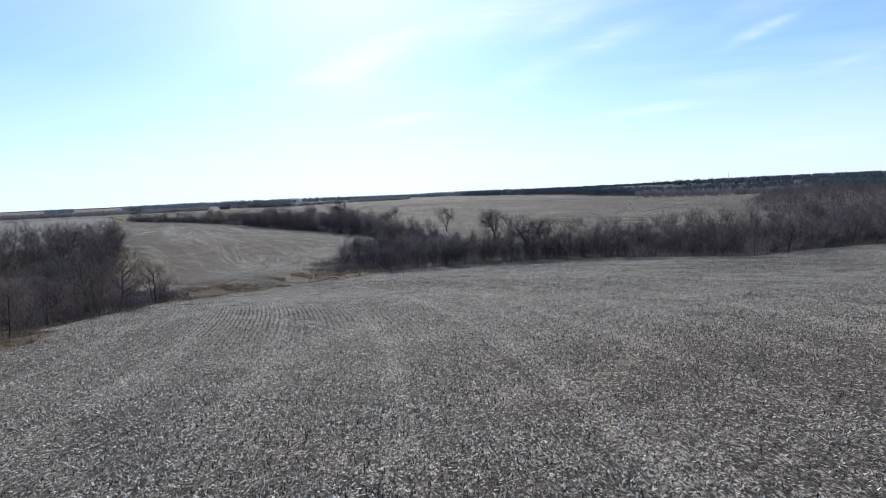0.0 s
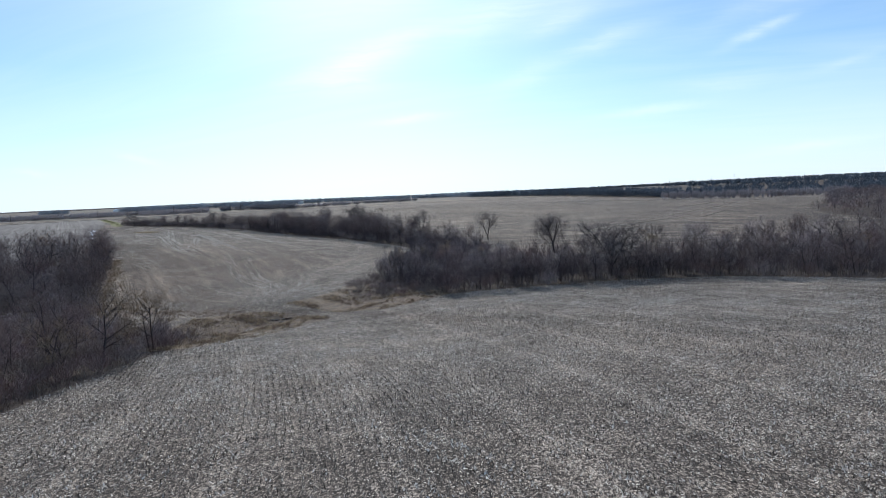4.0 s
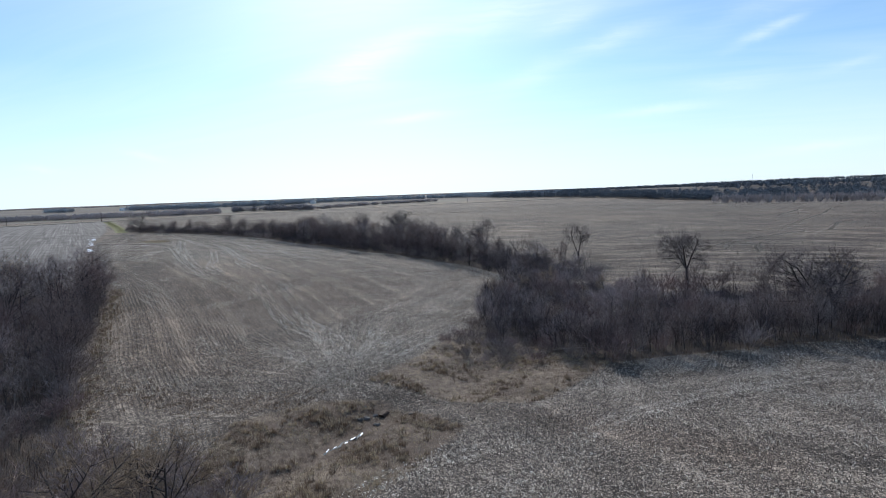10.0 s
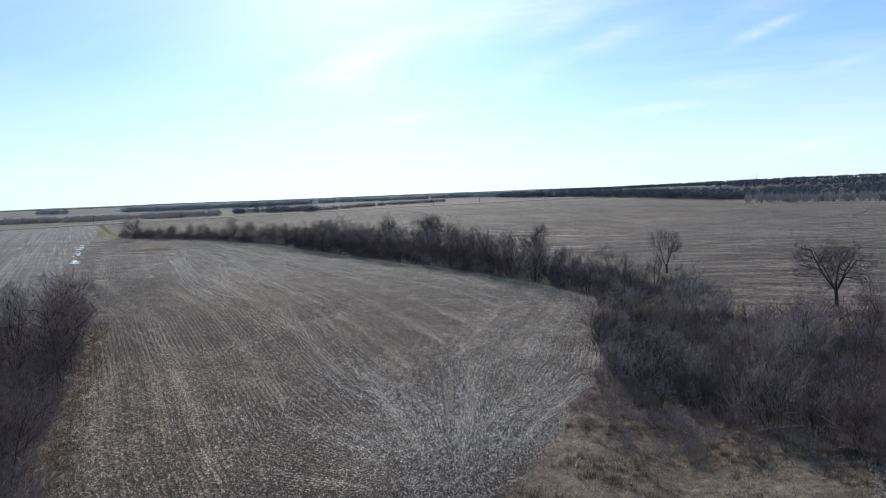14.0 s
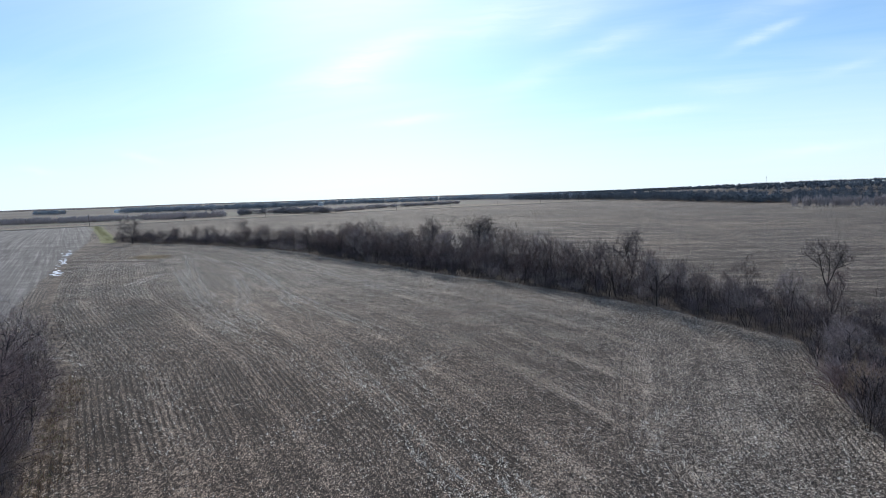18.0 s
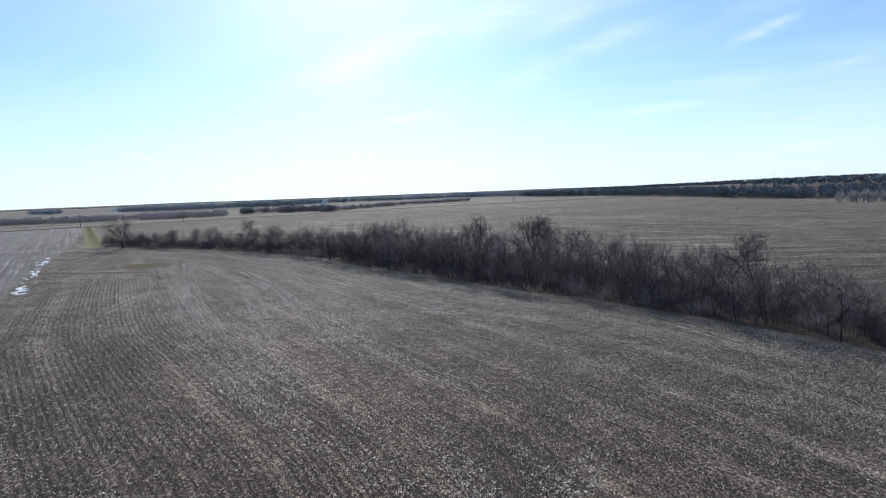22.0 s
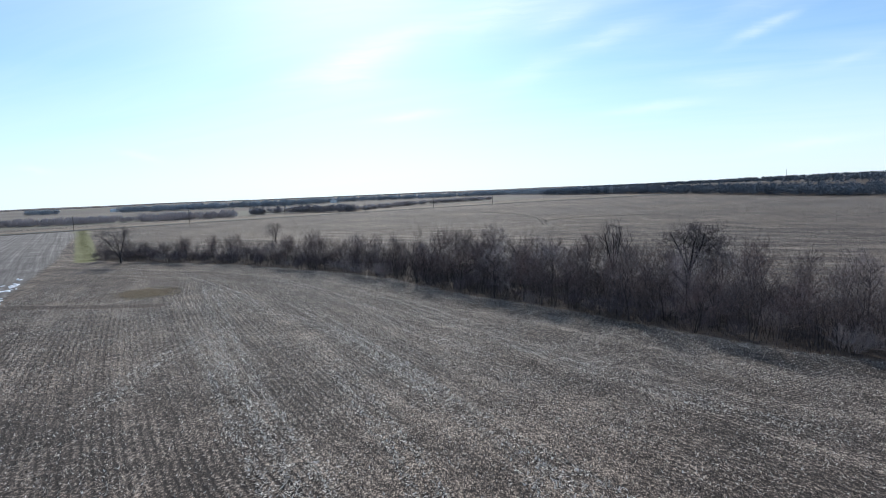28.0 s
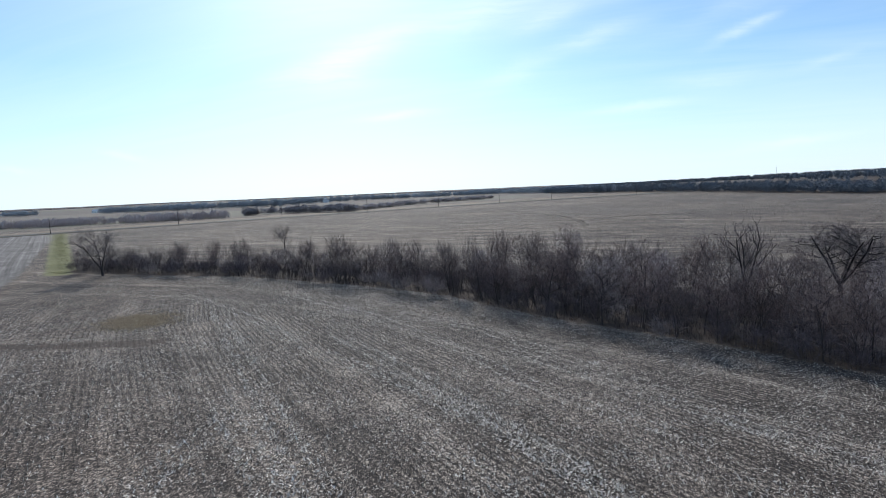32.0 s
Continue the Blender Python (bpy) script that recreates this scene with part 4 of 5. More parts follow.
for line, wide, gap, lo, hi, words in (
    ([(-800, 1390), (-560, 1262), (-405, 1225)], 24, 5.0, 0.75, 1.2, "far planted row of trees on the plain"),
    ([(-405, 1225), (-342, 1390), (20, 1620)], 30, 6.0, 0.7, 1.15, "far row of trees on the plain"),
    ([(-1180, 1640), (-1050, 1560)], 20, 6, 0.8, 1.2, "far clump of trees on the plain"),
    ([(-333, 835), (-305, 848), (-227, 813)], 14, 3.6, 0.4, 0.8, "dark scrub along a far ditch"),
    ([(-227, 830), (-170, 960), (-60, 1080)], 12, 4, 0.3, 0.55, "low scrub along a far ditch"),
    ([(-700, 800), (-562, 793), (-486, 775), (-450, 790), (-387, 775), (-336, 802)], 45, 4.6, 0.35, 0.72, "young grey plantation beyond the road"),
    ([(239, 697), (330, 660), (430, 640)], 10, 3.4, 0.7, 1.05, "row of bare young trees across the far field"),
    ([(40, 1260), (123, 1159), (261, 925), (300, 873), (394, 848), (560, 820), (800, 800)], 70, 8, 0.75, 1.15, "far woods beyond the big field"),
    ([(180, 1240), (330, 1010), (480, 960), (900, 930)], 60, 11, 0.8, 1.2, "far woods rising behind the field"),
    ([(500, 1150), (1000, 1080)], 300, 22, 0.9, 1.25, "distant woods on the slope behind the field"),
    ([(-60, 1750), (60, 1350), (140, 1150)], 60, 9, 0.8, 1.2, "far woods beyond the plain"),
    ([(-2600, 2900), (-900, 3300), (300, 3200), (1500, 2600), (2600, 1900)], 70, 9, 0.3, 0.6, "distant woods on the skyline"),
    ([(250, 2100), (700, 1700), (1300, 1300)], 120, 11, 0.5, 0.85, "distant wooded ridge"),
    ([(500, 2700), (1200, 2300), (2000, 1500)], 90, 11, 0.6, 1.0, "distant wooded ridge"),
):
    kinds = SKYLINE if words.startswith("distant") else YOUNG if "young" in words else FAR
    look_of = twigs_plain_haze if "plain" in words else twigs_young if "young" in words else twigs_scrub if "dark" in words else twigs_young if hi < 0.75 else twigs_far_haze
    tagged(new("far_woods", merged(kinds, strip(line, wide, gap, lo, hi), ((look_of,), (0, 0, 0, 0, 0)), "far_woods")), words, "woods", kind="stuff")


# ---- chaff, stubble and grass ----
nrng = np.random.default_rng(5)


def slivers(x, y, length, width, lean, lift, name, mat, label, category):
    """One thin triangle at each place, lying or standing."""
    n = len(x)
    z = land(x, y) + lift
    a = nrng.uniform(0, 2 * np.pi, n)
    d = np.stack([np.cos(a) * np.cos(lean), np.sin(a) * np.cos(lean), np.sin(lean)], 1) * length[:, None]
    s_ = np.stack([-np.sin(a), np.cos(a), nrng.normal(0, 0.25, n)], 1) * (width / 2)[:, None]
    p = np.stack([x, y, z], 1)
    v = np.stack([p - s_, p + s_, p + d], 1).reshape(-1, 3)
    me = mesh_from(name, v, np.arange(3 * n).reshape(-1, 3), 3, (mat,))
    return tagged(new(name, me), label, category, kind="stuff")


def ring_points(ring, n):
    xs, ys = [p[0] for p in ring], [p[1] for p in ring]
    x, y = nrng.uniform(min(xs), max(xs), n), nrng.uniform(min(ys), max(ys), n)
    keep = inside(x, y, ring)
    return x[keep], y[keep]


def patchy(x, y, scale):
    return 0.5 + 0.25 * (np.sin(x / scale + 2 * np.sin(y / scale * 0.7)) + np.sin(y / scale * 1.3 + 2 * np.sin(x / scale * 0.6)))


def undergrowth(ring, n, high, name_words, mat=None):
    """Close-set bare stems that fill a thicket from the ground up."""
    x, y = ring_points(ring, n)
    inner = np.clip(np.abs(line_distance(x, y, ring + ring[:1])) / 5, 0.35, 1)
    k = len(x)
    slivers(x, y, nrng.uniform(0.5, 1.0, k) * high * inner * (0.55 + 0.9 * patchy(x, y, 5)), nrng.uniform(0.05, 0.09, k), np.clip(nrng.normal(1.3, 0.22, k), 0.6, 1.57), -0.1, "undergrowth", mat or stems, name_words, "brush")


undergrowth(BELT_A, 160000, 3.3, "dense bare stems under the field belt, darkened for its shade")
undergrowth(BELT_B, 100000, 2.8, "dense bare grey stems under the creek belt", stems_grey)
undergrowth(WOOD_L, 80000, 2.4, "dense bare brown stems under the wood", stems_brown)

# brush that creeps out over the grass of the hollow
for ring, n in (([(-52, 204), (-42, 219), (-30, 203), (-20, 191), (-38, 190)], 26), ([(-90, 128), (-70, 134), (-76, 150), (-92, 153)], 22)):
    for x, y in scatter(ring, 3.4, rng, 400)[:n]:
        k = rng.choice((0, 2, 4))
        ob = new("shrub", SHRUBS[k])
        ob.matrix_world = pose(x, y, land_at(x, y), 0, 0, rng.uniform(0, 360))
        z = rng.uniform(0.4, 0.75)
        ob.scale = (z * 1.3, z * 1.3, z)
        tagged(ob, "low leafless shrub among the dry grass of the hollow", "shrub", "brush in the hollow")

planted = [ring for ring in (*GRASS, BELT_A, BELT_B, WOOD_L)]


def stubble_points(n, lo, hi):
    x, y = nrng.uniform(lo[0], hi[0], n), nrng.uniform(lo[1], hi[1], n)
    keep = (line_distance(x, y, EDGE_L) < -0.5) & ~((line_distance(x, y, EDGE_A) > 0) & (y > 200)) & ~((line_distance(x, y, EDGE_B) > 0) & (x > -22))
    jx, jy = x + nrng.normal(0, 1.1, n), y + nrng.normal(0, 1.1, n)
    for ring in planted:
        keep &= ~inside(jx, jy, ring)
    keep &= np.abs(line_distance(jx, jy, FURROW_SHADE)) > 1.7
    keep &= (np.hypot((x + 206) / 6, (y - 390) / 6) > 1) | (nrng.random(n) < 0.3)
    return x[keep], y[keep]


for tag, lo, hi, n in (("near", (-72, 20), (130, 200), 1150000), ("hill", (-235, 175), (-20, 440), 1100000)):
    x, y = stubble_points(n, lo, hi)
    u, v, w = row_coordinate(x, y)
    r = np.where(w > 0.5, v, u)
    band = (0.5 + 0.5 * np.sin((r + 3 * patchy(x, y, 14)) * 2 * np.pi / 12.2)) ** 8 * patchy(x, y, 31)
    keep = nrng.random(len(x)) < (0.10 + 0.3 * band + 0.85 * patchy(x, y, 3.1) * patchy(x, y, 17)) * (1 - 0.72 * thin_cover(x, y))
    x, y = x[keep], y[keep]
    k = len(x)
    slivers(x, y, nrng.uniform(0.12, 0.32, k), nrng.uniform(0.07, 0.14, k), nrng.normal(0.5, 0.35, k), 0.02, "corn_chaff", residue, "pale dry corn leaves and husks lying on the field", "crop residue")
    x, y = stubble_points(n, lo, hi)
    u, v, w = row_coordinate(x, y)
    r = np.where(w > 0.5, v, u)
    off = np.abs((r / 0.762) % 1 - 0.5)
    keep = (off < np.where(y - 0.2 * x > 183, 0.1, 0.2)) & (nrng.random(len(x)) < np.where(y - 0.2 * x > 183, 0.15, 0.05) + np.where(y - 0.2 * x > 183, 0.85, 0.45) * patchy(x, y, 13))
    keep |= nrng.random(len(x)) < 0.03
    x, y = x[keep], y[keep]
    k = len(x)
    slivers(x, y, nrng.uniform(0.16, 0.38, k), nrng.uniform(0.05, 0.1, k), nrng.normal(1.3, 0.22, k), -0.02, "corn_stubble", stalks, "short cut corn stalks standing in rows", "stubble")


# paler wheel tracks, each a pair of narrow lines of flattened leaves
TRACKS_MIDDLE = (
    [(-171, 383), (-154, 357), (-140, 331), (-132, 315), (-122, 300), (-115, 290), (-109, 283), (-103, 277), (-97, 269)],
    [(-131, 314), (-126, 298), (-121, 290), (-116, 284)],
    [(-197, 402), (-162, 330), (-146, 301), (-139, 290), (-133, 282), (-122, 271)],
    [(-145, 375), (-123, 344), (-108, 323), (-98, 314), (-92, 309)],
    [(-180, 356), (-158, 317), (-146, 296), (-136, 281), (-126, 268)],
    [(-154, 342), (-139, 307), (-133, 288), (-121, 270)],
)
TRACKS_FAR = (
    [(-209, 415), (-187, 393), (-171, 371), (-158, 358), (-148, 343), (-141, 332), (-136, 322), (-133, 314)],
    [(-156, 357), (-148, 345), (-142, 333), (-137, 323), (-135, 315)],
    [(-185, 416), (-164, 394), (-150, 372), (-140, 353), (-125, 335)],
    [(-173, 311), (-175, 325), (-176, 334), (-175, 343), (-174, 353)],
    [(-160, 397), (-146, 385), (-130, 360), (-120, 343)],
)
TRACKS_NEAR = (
    [(-163, 267), (-154, 257), (-144, 252), (-135, 250), (-126, 241), (-119, 232)],
    [(-119, 267), (-110, 256), (-103, 250), (-97, 244)],
    [(-113, 226), (-107, 233), (-101, 244), (-92, 258), (-87, 265)],
    [(-71, 223), (-64, 236), (-53, 247)],
    [(-70, 333), (-59, 305), (-49, 277)],
    [(-61, 223), (-50, 235), (-37, 248)],
    [(-134, 242), (-124, 232), (-116, 224)],
    [(-152, 301), (-133, 274), (-120, 262), (-102, 243)],
)
TRACKS_FAN = (
    [(-67, 191), (-75, 208), (-84, 216), (-91, 227), (-110, 269)],
    [(-68, 194), (-70, 209), (-81, 220), (-100, 262)],
    [(-64, 195), (-59, 208), (-46, 225), (-36, 241)],
    [(-92, 196), (-98, 204), (-102, 211)],
    [(-69, 191), (-82, 199), (-92, 204)],
    [(-66, 195), (-64, 213), (-67, 228)],
    [(-63, 192), (-55, 205), (-42, 222)],
    [(-31, 90), (-22, 84), (-14, 72), (-10, 67)],
    [(-50, 90), (-51, 104), (-48, 119)],
    [(-64, 125), (-63, 138), (-55, 149), (-45, 155), (-36, 159)],
    [(-36, 153), (-26, 163), (-10, 171), (19, 177)],
)
FAR_TRACKS = (
    [(-104, 697), (-84, 641), (-79, 573), (-85, 529)],
    [(-83, 558), (-55, 576), (-17, 580)],
    [(113, 355), (143, 387), (175, 420), (211, 464)],
    [(154, 428), (173, 446), (186, 460)],
    [(124, 339), (147, 367), (158, 372)],
    [(58, 300), (64, 309), (72, 305), (66, 292)],
    [(47, 300), (67, 313), (109, 334)],
)


def line_points(line, n, spread):
    seg = np.array([math.hypot(b[0] - a[0], b[1] - a[1]) for a, b in zip(line, line[1:])])
    k = nrng.choice(len(seg), n, p=seg / seg.sum())
    a, b = np.array(line, float)[k], np.array(line, float)[k + 1]
    p = a + (b - a) * nrng.random(n)[:, None] + nrng.normal(0, spread, (n, 2))
    return p[:, 0], p[:, 1]


def beside(line, o):
    """The same line, moved sideways."""
    p = np.array(line, float)
    d = np.gradient(p, axis=0)
    d /= np.hypot(d[:, 0], d[:, 1])[:, None]
    return [tuple(v) for v in p + np.stack([-d[:, 1], d[:, 0]], 1) * o]


xs, ys = [], []
for line in TRACKS_MIDDLE + TRACKS_FAR + TRACKS_NEAR + TRACKS_FAN:
    long = sum(math.hypot(b[0] - a[0], b[1] - a[1]) for a, b in zip(line, line[1:]))
    for side in (-1.0, 1.0):
        x, y = line_points(beside(line, side), int(long * (14 if line in TRACKS_NEAR else 20 if line in TRACKS_FAR else 28)), 0.4)
        ends = np.minimum(np.hypot(x - line[0][0], y - line[0][1]), np.hypot(x - line[-1][0], y - line[-1][1]))
        keep = nrng.random(len(x)) < (0.25 + 0.7 * patchy(x, y, 7)) * np.clip(ends / 12, 0.05, 1)
        xs.append(x[keep])
        ys.append(y[keep])
x, y = np.concatenate(xs), np.concatenate(ys)
k = len(x)
slivers(x, y, nrng.uniform(0.18, 0.42, k), nrng.uniform(0.1, 0.2, k), nrng.normal(0.4, 0.3, k), 0.03, "corn_chaff", residue, "pale flattened corn leaves in wheel tracks", "crop residue")
# loose heaps of stalks where the machines turned
x, y = -67 + nrng.normal(0, 10, 3200), 203 + nrng.normal(0, 10, 3200)
keep = (nrng.random(len(x)) < 0.2 + 0.8 * patchy(x, y, 4)) & (line_distance(x, y, EDGE_A) < -1)
for ring in GRASS:
    keep &= ~inside(x, y, ring)
x, y = x[keep], y[keep]
k = len(x)
slivers(x, y, nrng.uniform(0.3, 0.8, k), nrng.uniform(0.08, 0.18, k), nrng.normal(0.35, 0.3, k), 0.05, "corn_chaff", residue, "loose pale corn stalks where the machines turned", "crop residue")
xs, ys = [], []
for line in FAR_TRACKS:
    for side in (-1.3, 1.3):
        x, y = line_points([(px + side, py + side) for px, py in line], 700, 0.5)
        xs.append(x)
        ys.append(y)
x, y = np.concatenate(xs), np.concatenate(ys)
k = len(x)
slivers(x, y, nrng.uniform(0.25, 0.5, k), nrng.uniform(0.2, 0.35, k), nrng.normal(0.5, 0.2, k), 0.03, "corn_chaff", old_residue, "pale wheel tracks across the far field", "crop residue")
# coarser clumps of stalks and leaves on the field beyond the belt
x, y = ring_points([(-235, 470), (-95, 412), (-45, 350), (5, 270), (110, 250), (260, 430), (300, 850), (-59, 885), (-390, 660), (-262, 470)], 440000)
keep = nrng.random(len(x)) < (0.3 + 0.7 * patchy(x, y, 7) * patchy(x, y, 23)) * np.clip((900 - y) / 330, 0, 1)
x, y = x[keep], y[keep]
k = len(x)
slivers(x, y, nrng.uniform(0.2, 0.45, k), nrng.uniform(0.2, 0.45, k), nrng.normal(0.8, 0.3, k), -0.02, "corn_chaff", old_residue, "clumps of dry corn leaves on the far field", "crop residue")


def tufts(x, y, blades, high, wide, name, mat, label, lean=0.35):
    n = len(x) * blades
    bx = np.repeat(x, blades) + nrng.normal(0, wide, n)
    by = np.repeat(y, blades) + nrng.normal(0, wide, n)
    return slivers(bx, by, nrng.uniform(0.5, 1.0, n) * high, nrng.uniform(0.04, 0.09, n), np.clip(nrng.normal(1.57 - lean, 0.3, n), 0.3, 1.57), -0.05, name, mat, label, "grass")


for ring in GRASS:
    x, y = ring_points(ring, 6500)
    tall = patchy(x, y, 2.6) + nrng.normal(0, 0.2, len(x)) > 0.5
    tufts(x[tall], y[tall], 12, 0.45, 0.3, "dry_grass", dry_grass, "dry red-brown grass in the wet hollow", 0.85)
    tufts(x[~tall], y[~tall], 9, 0.5, 0.4, "matted_grass", pale_grass, "pale matted dead grass in the wet hollow", 1.1)
# tussocks: tight bunches of long blades that arch outwards
for ring in GRASS:
    x, y = ring_points(ring, 1300)
    keep = nrng.random(len(x)) < 0.08 + 0.92 * (patchy(x, y, 2.6) > 0.55)
    x, y = x[keep], y[keep]
    dark = nrng.random(len(x)) < 0.45
    tufts(x[dark], y[dark], 34, 0.95, 0.22, "dry_grass", dry_grass, "red-brown grass tussocks in the wet hollow", 0.5)
    tufts(x[~dark], y[~dark], 34, 0.85, 0.24, "dry_grass", pale_grass, "tan grass tussocks in the wet hollow", 0.55)
for line, n, spread, words in ((EDGE_A[1:], 350, 1.2, "dry grass along the edge of the tree belt"), (EDGE_B, 900, 1.6, "dry grass along the edge of the creek belt"), (EDGE_L[4:12], 1300, 1.3, "dry tan grass along the edge of the wood")):
    x, y = line_points(line, n, spread)
    tufts(x, y, 9, 0.6, 0.2, "dry_grass", dry_grass, words)
tufts(-206 + nrng.normal(0, 2.7, 1500), 390 + nrng.normal(0, 3.0, 1500), 9, 0.6, 0.3, "matted_grass", pale_grass, "patch of dry tan grass in the stubble field", 0.7)
x, y = line_points(LANE, 4200, 1.5)
tufts(x, y, 5, 0.25, 0.25, "green_grass", green_grass, "green grass strip of the field lane", 0.5)


# ---- road with its poles ----
def ribbon(line, wide, lift, step=12.0):
    pts = []
    for (ax, ay), (bx, by) in zip(line, line[1:]):
        d = math.hypot(bx - ax, by - ay)
        for k in range(int(d / step)):
            pts.append((ax + (bx - ax) * k * step / d, ay + (by - ay) * k * step / d, (by - ay) / d, -(bx - ax) / d))
    v, f = [], []
    for k, (x, y, nx, ny) in enumerate(pts):
        for o, up in ((-wide / 2, -0.4), (-wide / 2 + 0.6, lift), (0, lift + 0.12), (wide / 2 - 0.6, lift), (wide / 2, -0.4)):
            v.append((x + nx * o, y + ny * o, land_at(x + nx * o, y + ny * o) + up))
        if k:
            b = 5 * k
            f.extend((b - 5 + j, b - 4 + j, b + 1 + j, b + j) for j in range(4))
    return mesh_from("road", v, f, 4, (gravel,))


tagged(new("road", ribbon([(-1100, 204), (-445, 640), (-59, 896), (700, 1399)], 7.5, 0.35)), "straight gravel country road across the plain", "road", kind="structure")


for side, words in ((1, "dark grassy ditch on the near side of the road"), (-1, "grassy verge on the far side of the road")):
    shift = [(x + side * 5.5, y - side * 8.3) for x, y in ((-1100, 204), (-445, 640), (-59, 896), (700, 1399))]
    me = ribbon(shift, 9.0 if side > 0 else 6.0, 0.12)
    me.materials[0] = verge
    tagged(new("verge", me), words, "verge", kind="structure")


def cylinder(r0, r1, h, sides=8):
    bm = bmesh.new()
    bmesh.ops.create_cone(bm, cap_ends=True, segments=sides, radius1=r0, radius2=r1, depth=h)
    bmesh.ops.translate(bm, verts=bm.verts, vec=(0, 0, h / 2))
    return bm


def box(sx, sy, sz, bevel=0.0):
    bm = bmesh.new()
    bmesh.ops.create_cube(bm, size=1.0)
    bmesh.ops.scale(bm, verts=bm.verts, vec=(sx, sy, sz))
    if bevel:
        bmesh.ops.bevel(bm, geom=bm.edges[:], offset=bevel, segments=1, affect="EDGES")
    return bm


def part(name, bm, mat, parent, m=None, label=""):
    me = bpy.data.meshes.new(name)
    bm.to_mesh(me)
    bm.free()
    me.materials.append(mat)
    ob = new(name, me)
    ob.parent = parent
    if m is not None:
        ob.matrix_basis = m
    return tagged(ob, label)


def utility_pole():
    top = new("utility_pole")
    part("pole", cylinder(0.22, 0.15, 11.0), pole_wood, top)
    part("crossarm", box(2.4, 0.13, 0.16, 0.02), pole_wood, top, pose(0, 0.16, 10.2))
    for x in (-1.05, -0.4, 0.4, 1.05):
        part("insulator", cylinder(0.07, 0.05, 0.24), porcelain, top, pose(x, 0.16, 10.28))
    return tagged(top, "weathered wooden utility pole beside the road", "utility pole", "poles along the road")


POLE = utility_pole()
ways = [(-402 + 64.5 * k, 660 + 42.5 * k) for k in range(-4, 9)]
for k, (x, y) in enumerate(ways):
    m = pose(x, y, land_at(x, y) - 0.3, 0, 0, 123)
    if k == 0:
        POLE.matrix_world = m
    else:
        copy_thing(POLE, m)


# ---- snow left along the edge of the tilled field ----
def blob(seed, long, wide, high):
    r = random.Random(seed)
    bm = bmesh.new()
    rings = []
    for f, up in ((1.0, -0.08), (0.9, high * 0.7), (0.5, high)):
        rings.append([bm.verts.new((math.cos(t) * long * f * w, math.sin(t) * wide * f * w, up)) for t, w in ((6.283 * k / 14, 0.7 + 0.5 * random.Random(seed * 31 + k).random()) for k in range(14))])
    for a_, b_ in zip(rings, rings[1:]):
        for k in range(14):
            bm.faces.new((a_[k], a_[(k + 1) % 14], b_[(k + 1) % 14], b_[k]))
    bm.faces.new(rings[-1])
    return bm


srng = random.Random(77)
for k in range(60):
    t = srng.choice((srng.gauss(0.12, 0.05), srng.gauss(0.5, 0.09), srng.gauss(0.82, 0.08)))
    x, y = -206 - 50 * t + srng.gauss(0, 0.7), 334 + 82 * t + srng.gauss(0, 0.9)
    me = bpy.data.meshes.new("snow_patch")
    bm = blob(90 + k, srng.uniform(0.3, 1.3) * (1.3 if t < 0.3 else 1.0), srng.uniform(0.2, 0.6), 0.07)
    bm.to_mesh(me)
    bm.free()
    me.materials.append(snow)
    ob = new("snow_patch", me)
    ob.matrix_world = pose(x, y, land_at(x, y) + 0.03, 0, 0, 121 + srng.gauss(0, 25))
    tagged(ob, "melting patch of white snow along the field edge", "snow", "snow patches along the field edge")
# white blobs added for the bright glint of the water in the gully
for k in range(5):
    t = k / 6
    x, y = -64 + 5.2 * t + srng.gauss(0, 0.15), 159.5 + 8.0 * t + srng.gauss(0, 0.2)
    me = bpy.data.meshes.new("ice_patch")
    bm = blob(190 + k, srng.uniform(0.3, 0.7), srng.uniform(0.12, 0.26), 0.04)
    bm.to_mesh(me)
    bm.free()
    me.materials.append(snow)
    ob = new("ice_patch", me)
    ob.matrix_world = pose(x, y, land_at(x, y) + 0.12, 0, 0, 57 + srng.gauss(0, 10))
    tagged(ob, "white patch in place of the glint on the gully's water", "ice", "ice in the gully")


# ---- far buildings ----
def barn(x, y, turn, wide, long, high, roof, label):
    top = new("farm_building")
    part("wall", box(wide, long, high, 0.05), white_paint, top, pose(0, 0, high / 2))
    bm = bmesh.new()
    w, l = wide / 2 + 0.4, long / 2 + 0.4
    v = [bm.verts.new(p) for p in ((-w, -l, high), (w, -l, high), (0, -l, high + roof), (-w, l, high), (w, l, high), (0, l, high + roof))]
    for f in ((0, 1, 2), (3, 5, 4), (0, 2, 5, 3), (1, 4, 5, 2), (0, 3, 4, 1)):
        bm.faces.new([v[i] for i in f])
    part("roof", bm, roof_metal, top)
    part("door", box(3.2, 0.1, 3.4), roof_metal, top, pose(0, -long / 2 - 0.06, 1.7))
    top.matrix_world = pose(x, y, land_at(x, y) - 0.2, 0, 0, turn)
    return tagged(top, label, "farm building", "far farm buildings")


barn(-352, 1368, 12, 12, 26, 5, 3.5, "white farm shed with a pale metal roof, far off")
barn(-880, 1520, 70, 9, 14, 5, 3, "small white farm building on the plain")
barn(-850, 1545, 10, 7, 9, 4, 2.5, "small white farm building on the plain")

mast = new("radio_mast")
part("mast", cylinder(0.9, 0.35, 46.0, 6), steel, mast)
part("antenna", cylinder(0.6, 0.6, 5.0, 6), steel, mast, pose(0.9, 0, 38.0))
mast.matrix_world = pose(1480, 2870, land_at(1480, 2870), 0, 0, 0)
tagged(mast, "thin steel radio mast on the far ridge", "mast")


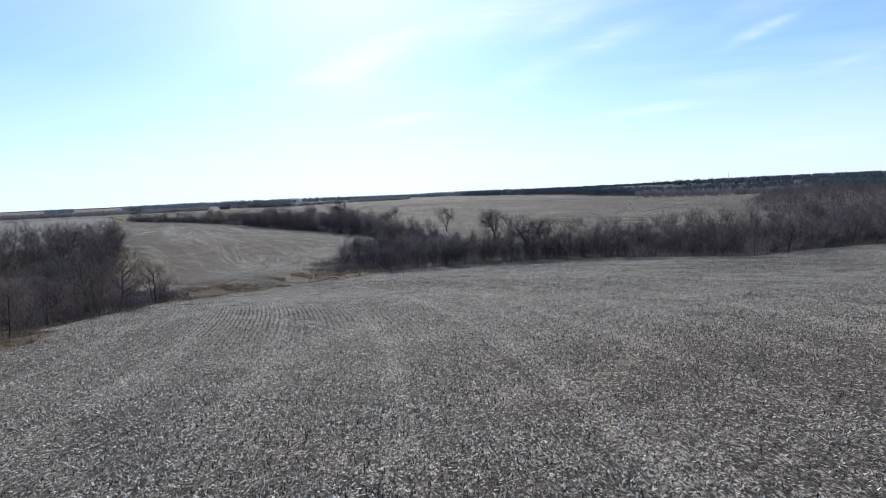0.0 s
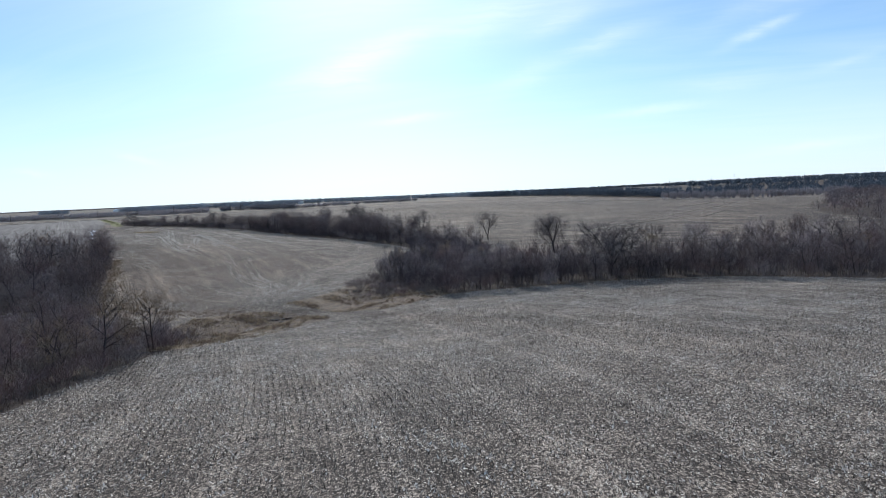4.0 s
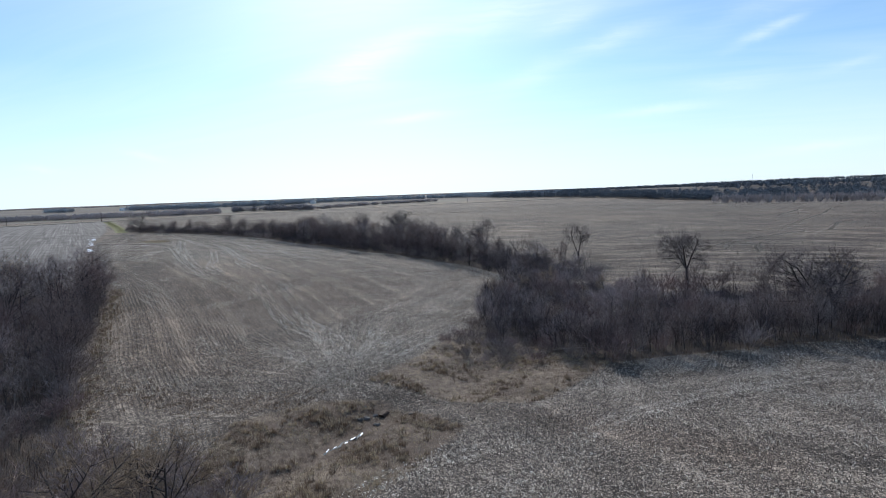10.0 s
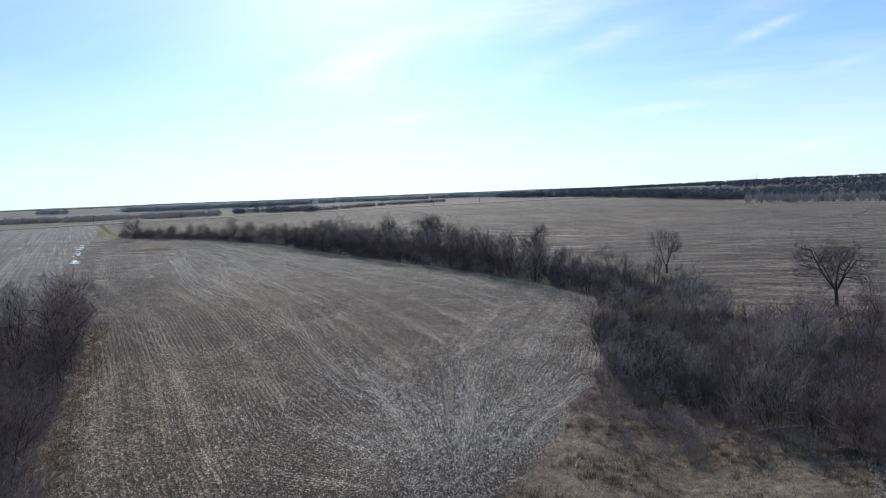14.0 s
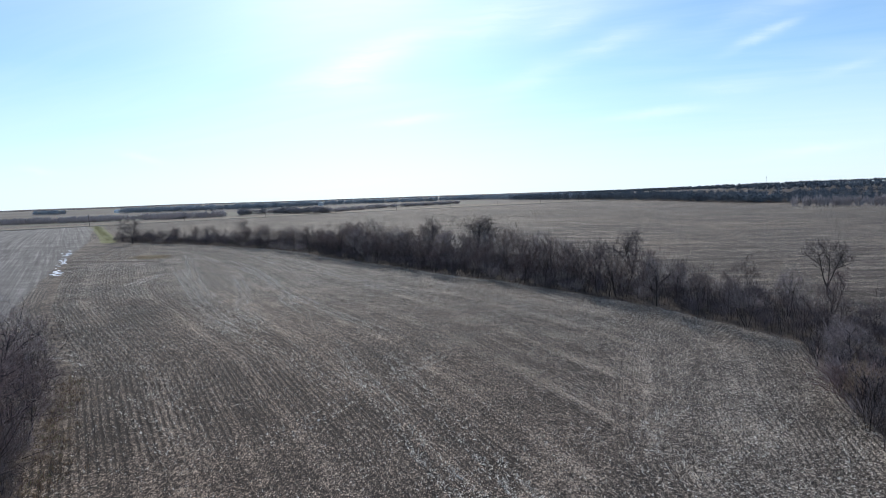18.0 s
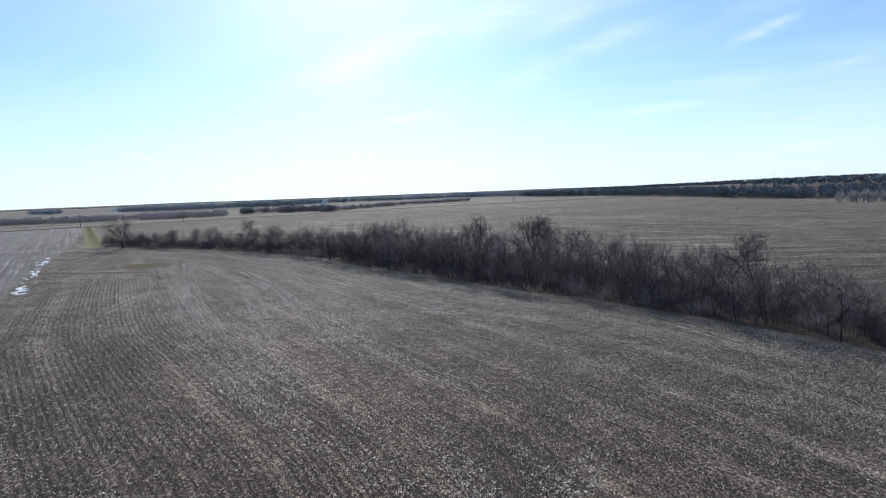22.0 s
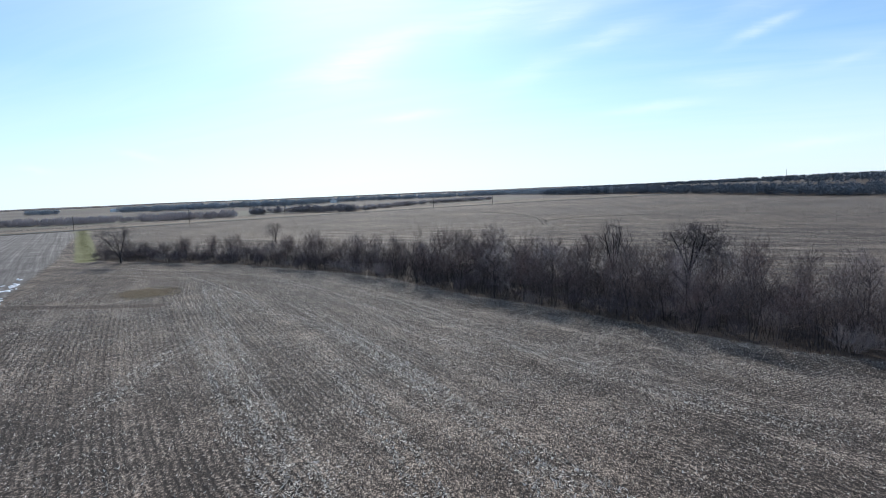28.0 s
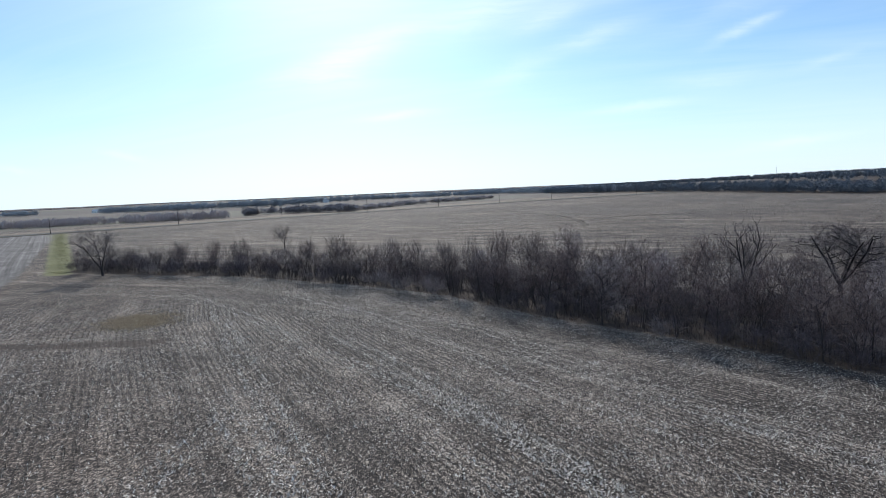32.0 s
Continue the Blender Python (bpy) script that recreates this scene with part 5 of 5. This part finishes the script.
# ---- fallen wood and stones in the hollow ----
def log(x, y, turn, long, thick, words):
    me = bpy.data.meshes.new("fallen_log")
    bm = bmesh.new()
    r = random.Random(int(x * 10) + 7)
    rings = []
    for k in range(7):
        t = k / 6
        rings.append([bm.verts.new(((t - 0.5) * long, math.cos(a_) * thick * (1 - 0.5 * t) + 0.25 * math.sin(3 * t), math.sin(a_) * thick * (1 - 0.5 * t) + thick)) for a_ in (6.283 * j / 7 + r.gauss(0, 0.05) for j in range(7))])
    for a_, b_ in zip(rings, rings[1:]):
        for j in range(7):
            bm.faces.new((a_[j], a_[(j + 1) % 7], b_[(j + 1) % 7], b_[j]))
    bm.faces.new(rings[0][::-1])
    bm.faces.new(rings[-1])
    bm.to_mesh(me)
    bm.free()
    me.materials.append(log_wood)
    ob = new("fallen_log", me)
    ob.matrix_world = pose(x, y, land_at(x, y) - 0.05, 0, 0, turn)
    return tagged(ob, words, "log", "fallen logs")


log(-24, 199, 8, 7.0, 0.16, "bleached fallen log in the dry grass")
log(-52, 192, 60, 3.0, 0.12, "broken grey branch lying in the grass")
for k in range(9):
    me = bpy.data.meshes.new("stone")
    bm = bmesh.new()
    bmesh.ops.create_icosphere(bm, subdivisions=2, radius=1.0)
    r = random.Random(300 + k)
    for v in bm.verts:
        v.co *= 0.8 + 0.35 * noise.noise(v.co * 1.3 + Vector((k * 7, 0, 0)))
    bmesh.ops.scale(bm, verts=bm.verts, vec=(r.uniform(0.35, 0.7), r.uniform(0.3, 0.6), r.uniform(0.2, 0.4)))
    bm.to_mesh(me)
    bm.free()
    me.materials.append(stone)
    ob = new("stone", me)
    x, y = -59 + r.gauss(0, 2.2), 170 + r.gauss(0, 2.5)
    ob.matrix_world = pose(x, y, land_at(x, y) + 0.08, 0, 0, r.uniform(0, 360))
    tagged(ob, "rough grey fieldstone beside the gully culvert", "stone", "stones in the gully")


# ---- the creek and its culvert ----
def creek(line, wide):
    v, f = [], []
    r = random.Random(4)
    pts = []
    for (ax, ay), (bx, by) in zip(line, line[1:]):
        for k in range(4):
            pts.append((ax + (bx - ax) * k / 4 + r.gauss(0, 0.25), ay + (by - ay) * k / 4 + r.gauss(0, 0.2), math.hypot(bx - ax, by - ay), bx - ax, by - ay))
    for k, (x, y, d, dx, dy) in enumerate(pts):
        w = wide * r.uniform(0.25, 1.4)
        z = land_at(x, y) + 0.12
        v += [(x - dy / d * w / 2, y + dx / d * w / 2, z), (x + dy / d * w / 2, y - dx / d * w / 2, z)]
        if k:
            f.append((2 * k - 2, 2 * k - 1, 2 * k + 1, 2 * k))
    me = mesh_from("creek", v, f, 4, (water,))
    return tagged(new("creek", me), "narrow trickle of water shining in the gully", "water", kind="structure")


creek([(-64.2, 158.5), (-62.6, 162.0), (-61.2, 163.2), (-59.6, 166.4)], 0.32)


def culvert(x, y, turn):
    top = new("culvert")
    bm = bmesh.new()
    rings = []
    for k in range(13):
        for r0 in ((0.55, 0.59)[k % 2],):
            rings.append([bm.verts.new((math.cos(6.283 * j / 14) * r0, k * 0.16, math.sin(6.283 * j / 14) * r0)) for j in range(14)])
    for a_, b_ in zip(rings, rings[1:]):
        for j in range(14):
            bm.faces.new((a_[j], a_[(j + 1) % 14], b_[(j + 1) % 14], b_[j]))
    bmesh.ops.solidify(bm, geom=bm.faces[:], thickness=0.04)
    part("pipe", bm, rusty, top, pose(0, 0, 0.5))
    top.matrix_world = pose(x, y, land_at(x, y) - 0.55, 0, 0, turn)
    return tagged(top, "rusty corrugated culvert pipe under the field crossing", "culvert")


culvert(-58.4, 171.0, -20)
x, y = line_points(EDGE_L[4:12], 500, 1.0)
tufts(x, y, 8, 0.3, 0.2, "green_grass", green_grass, "tufts of green grass along the edge of the wood", 0.5)
x, y = line_points([(-105, 178), (-80, 170), (-70, 178)], 500, 2.5)
tufts(x, y, 9, 0.5, 0.25, "dry_grass", dry_grass, "brown weeds at the foot of the hill")
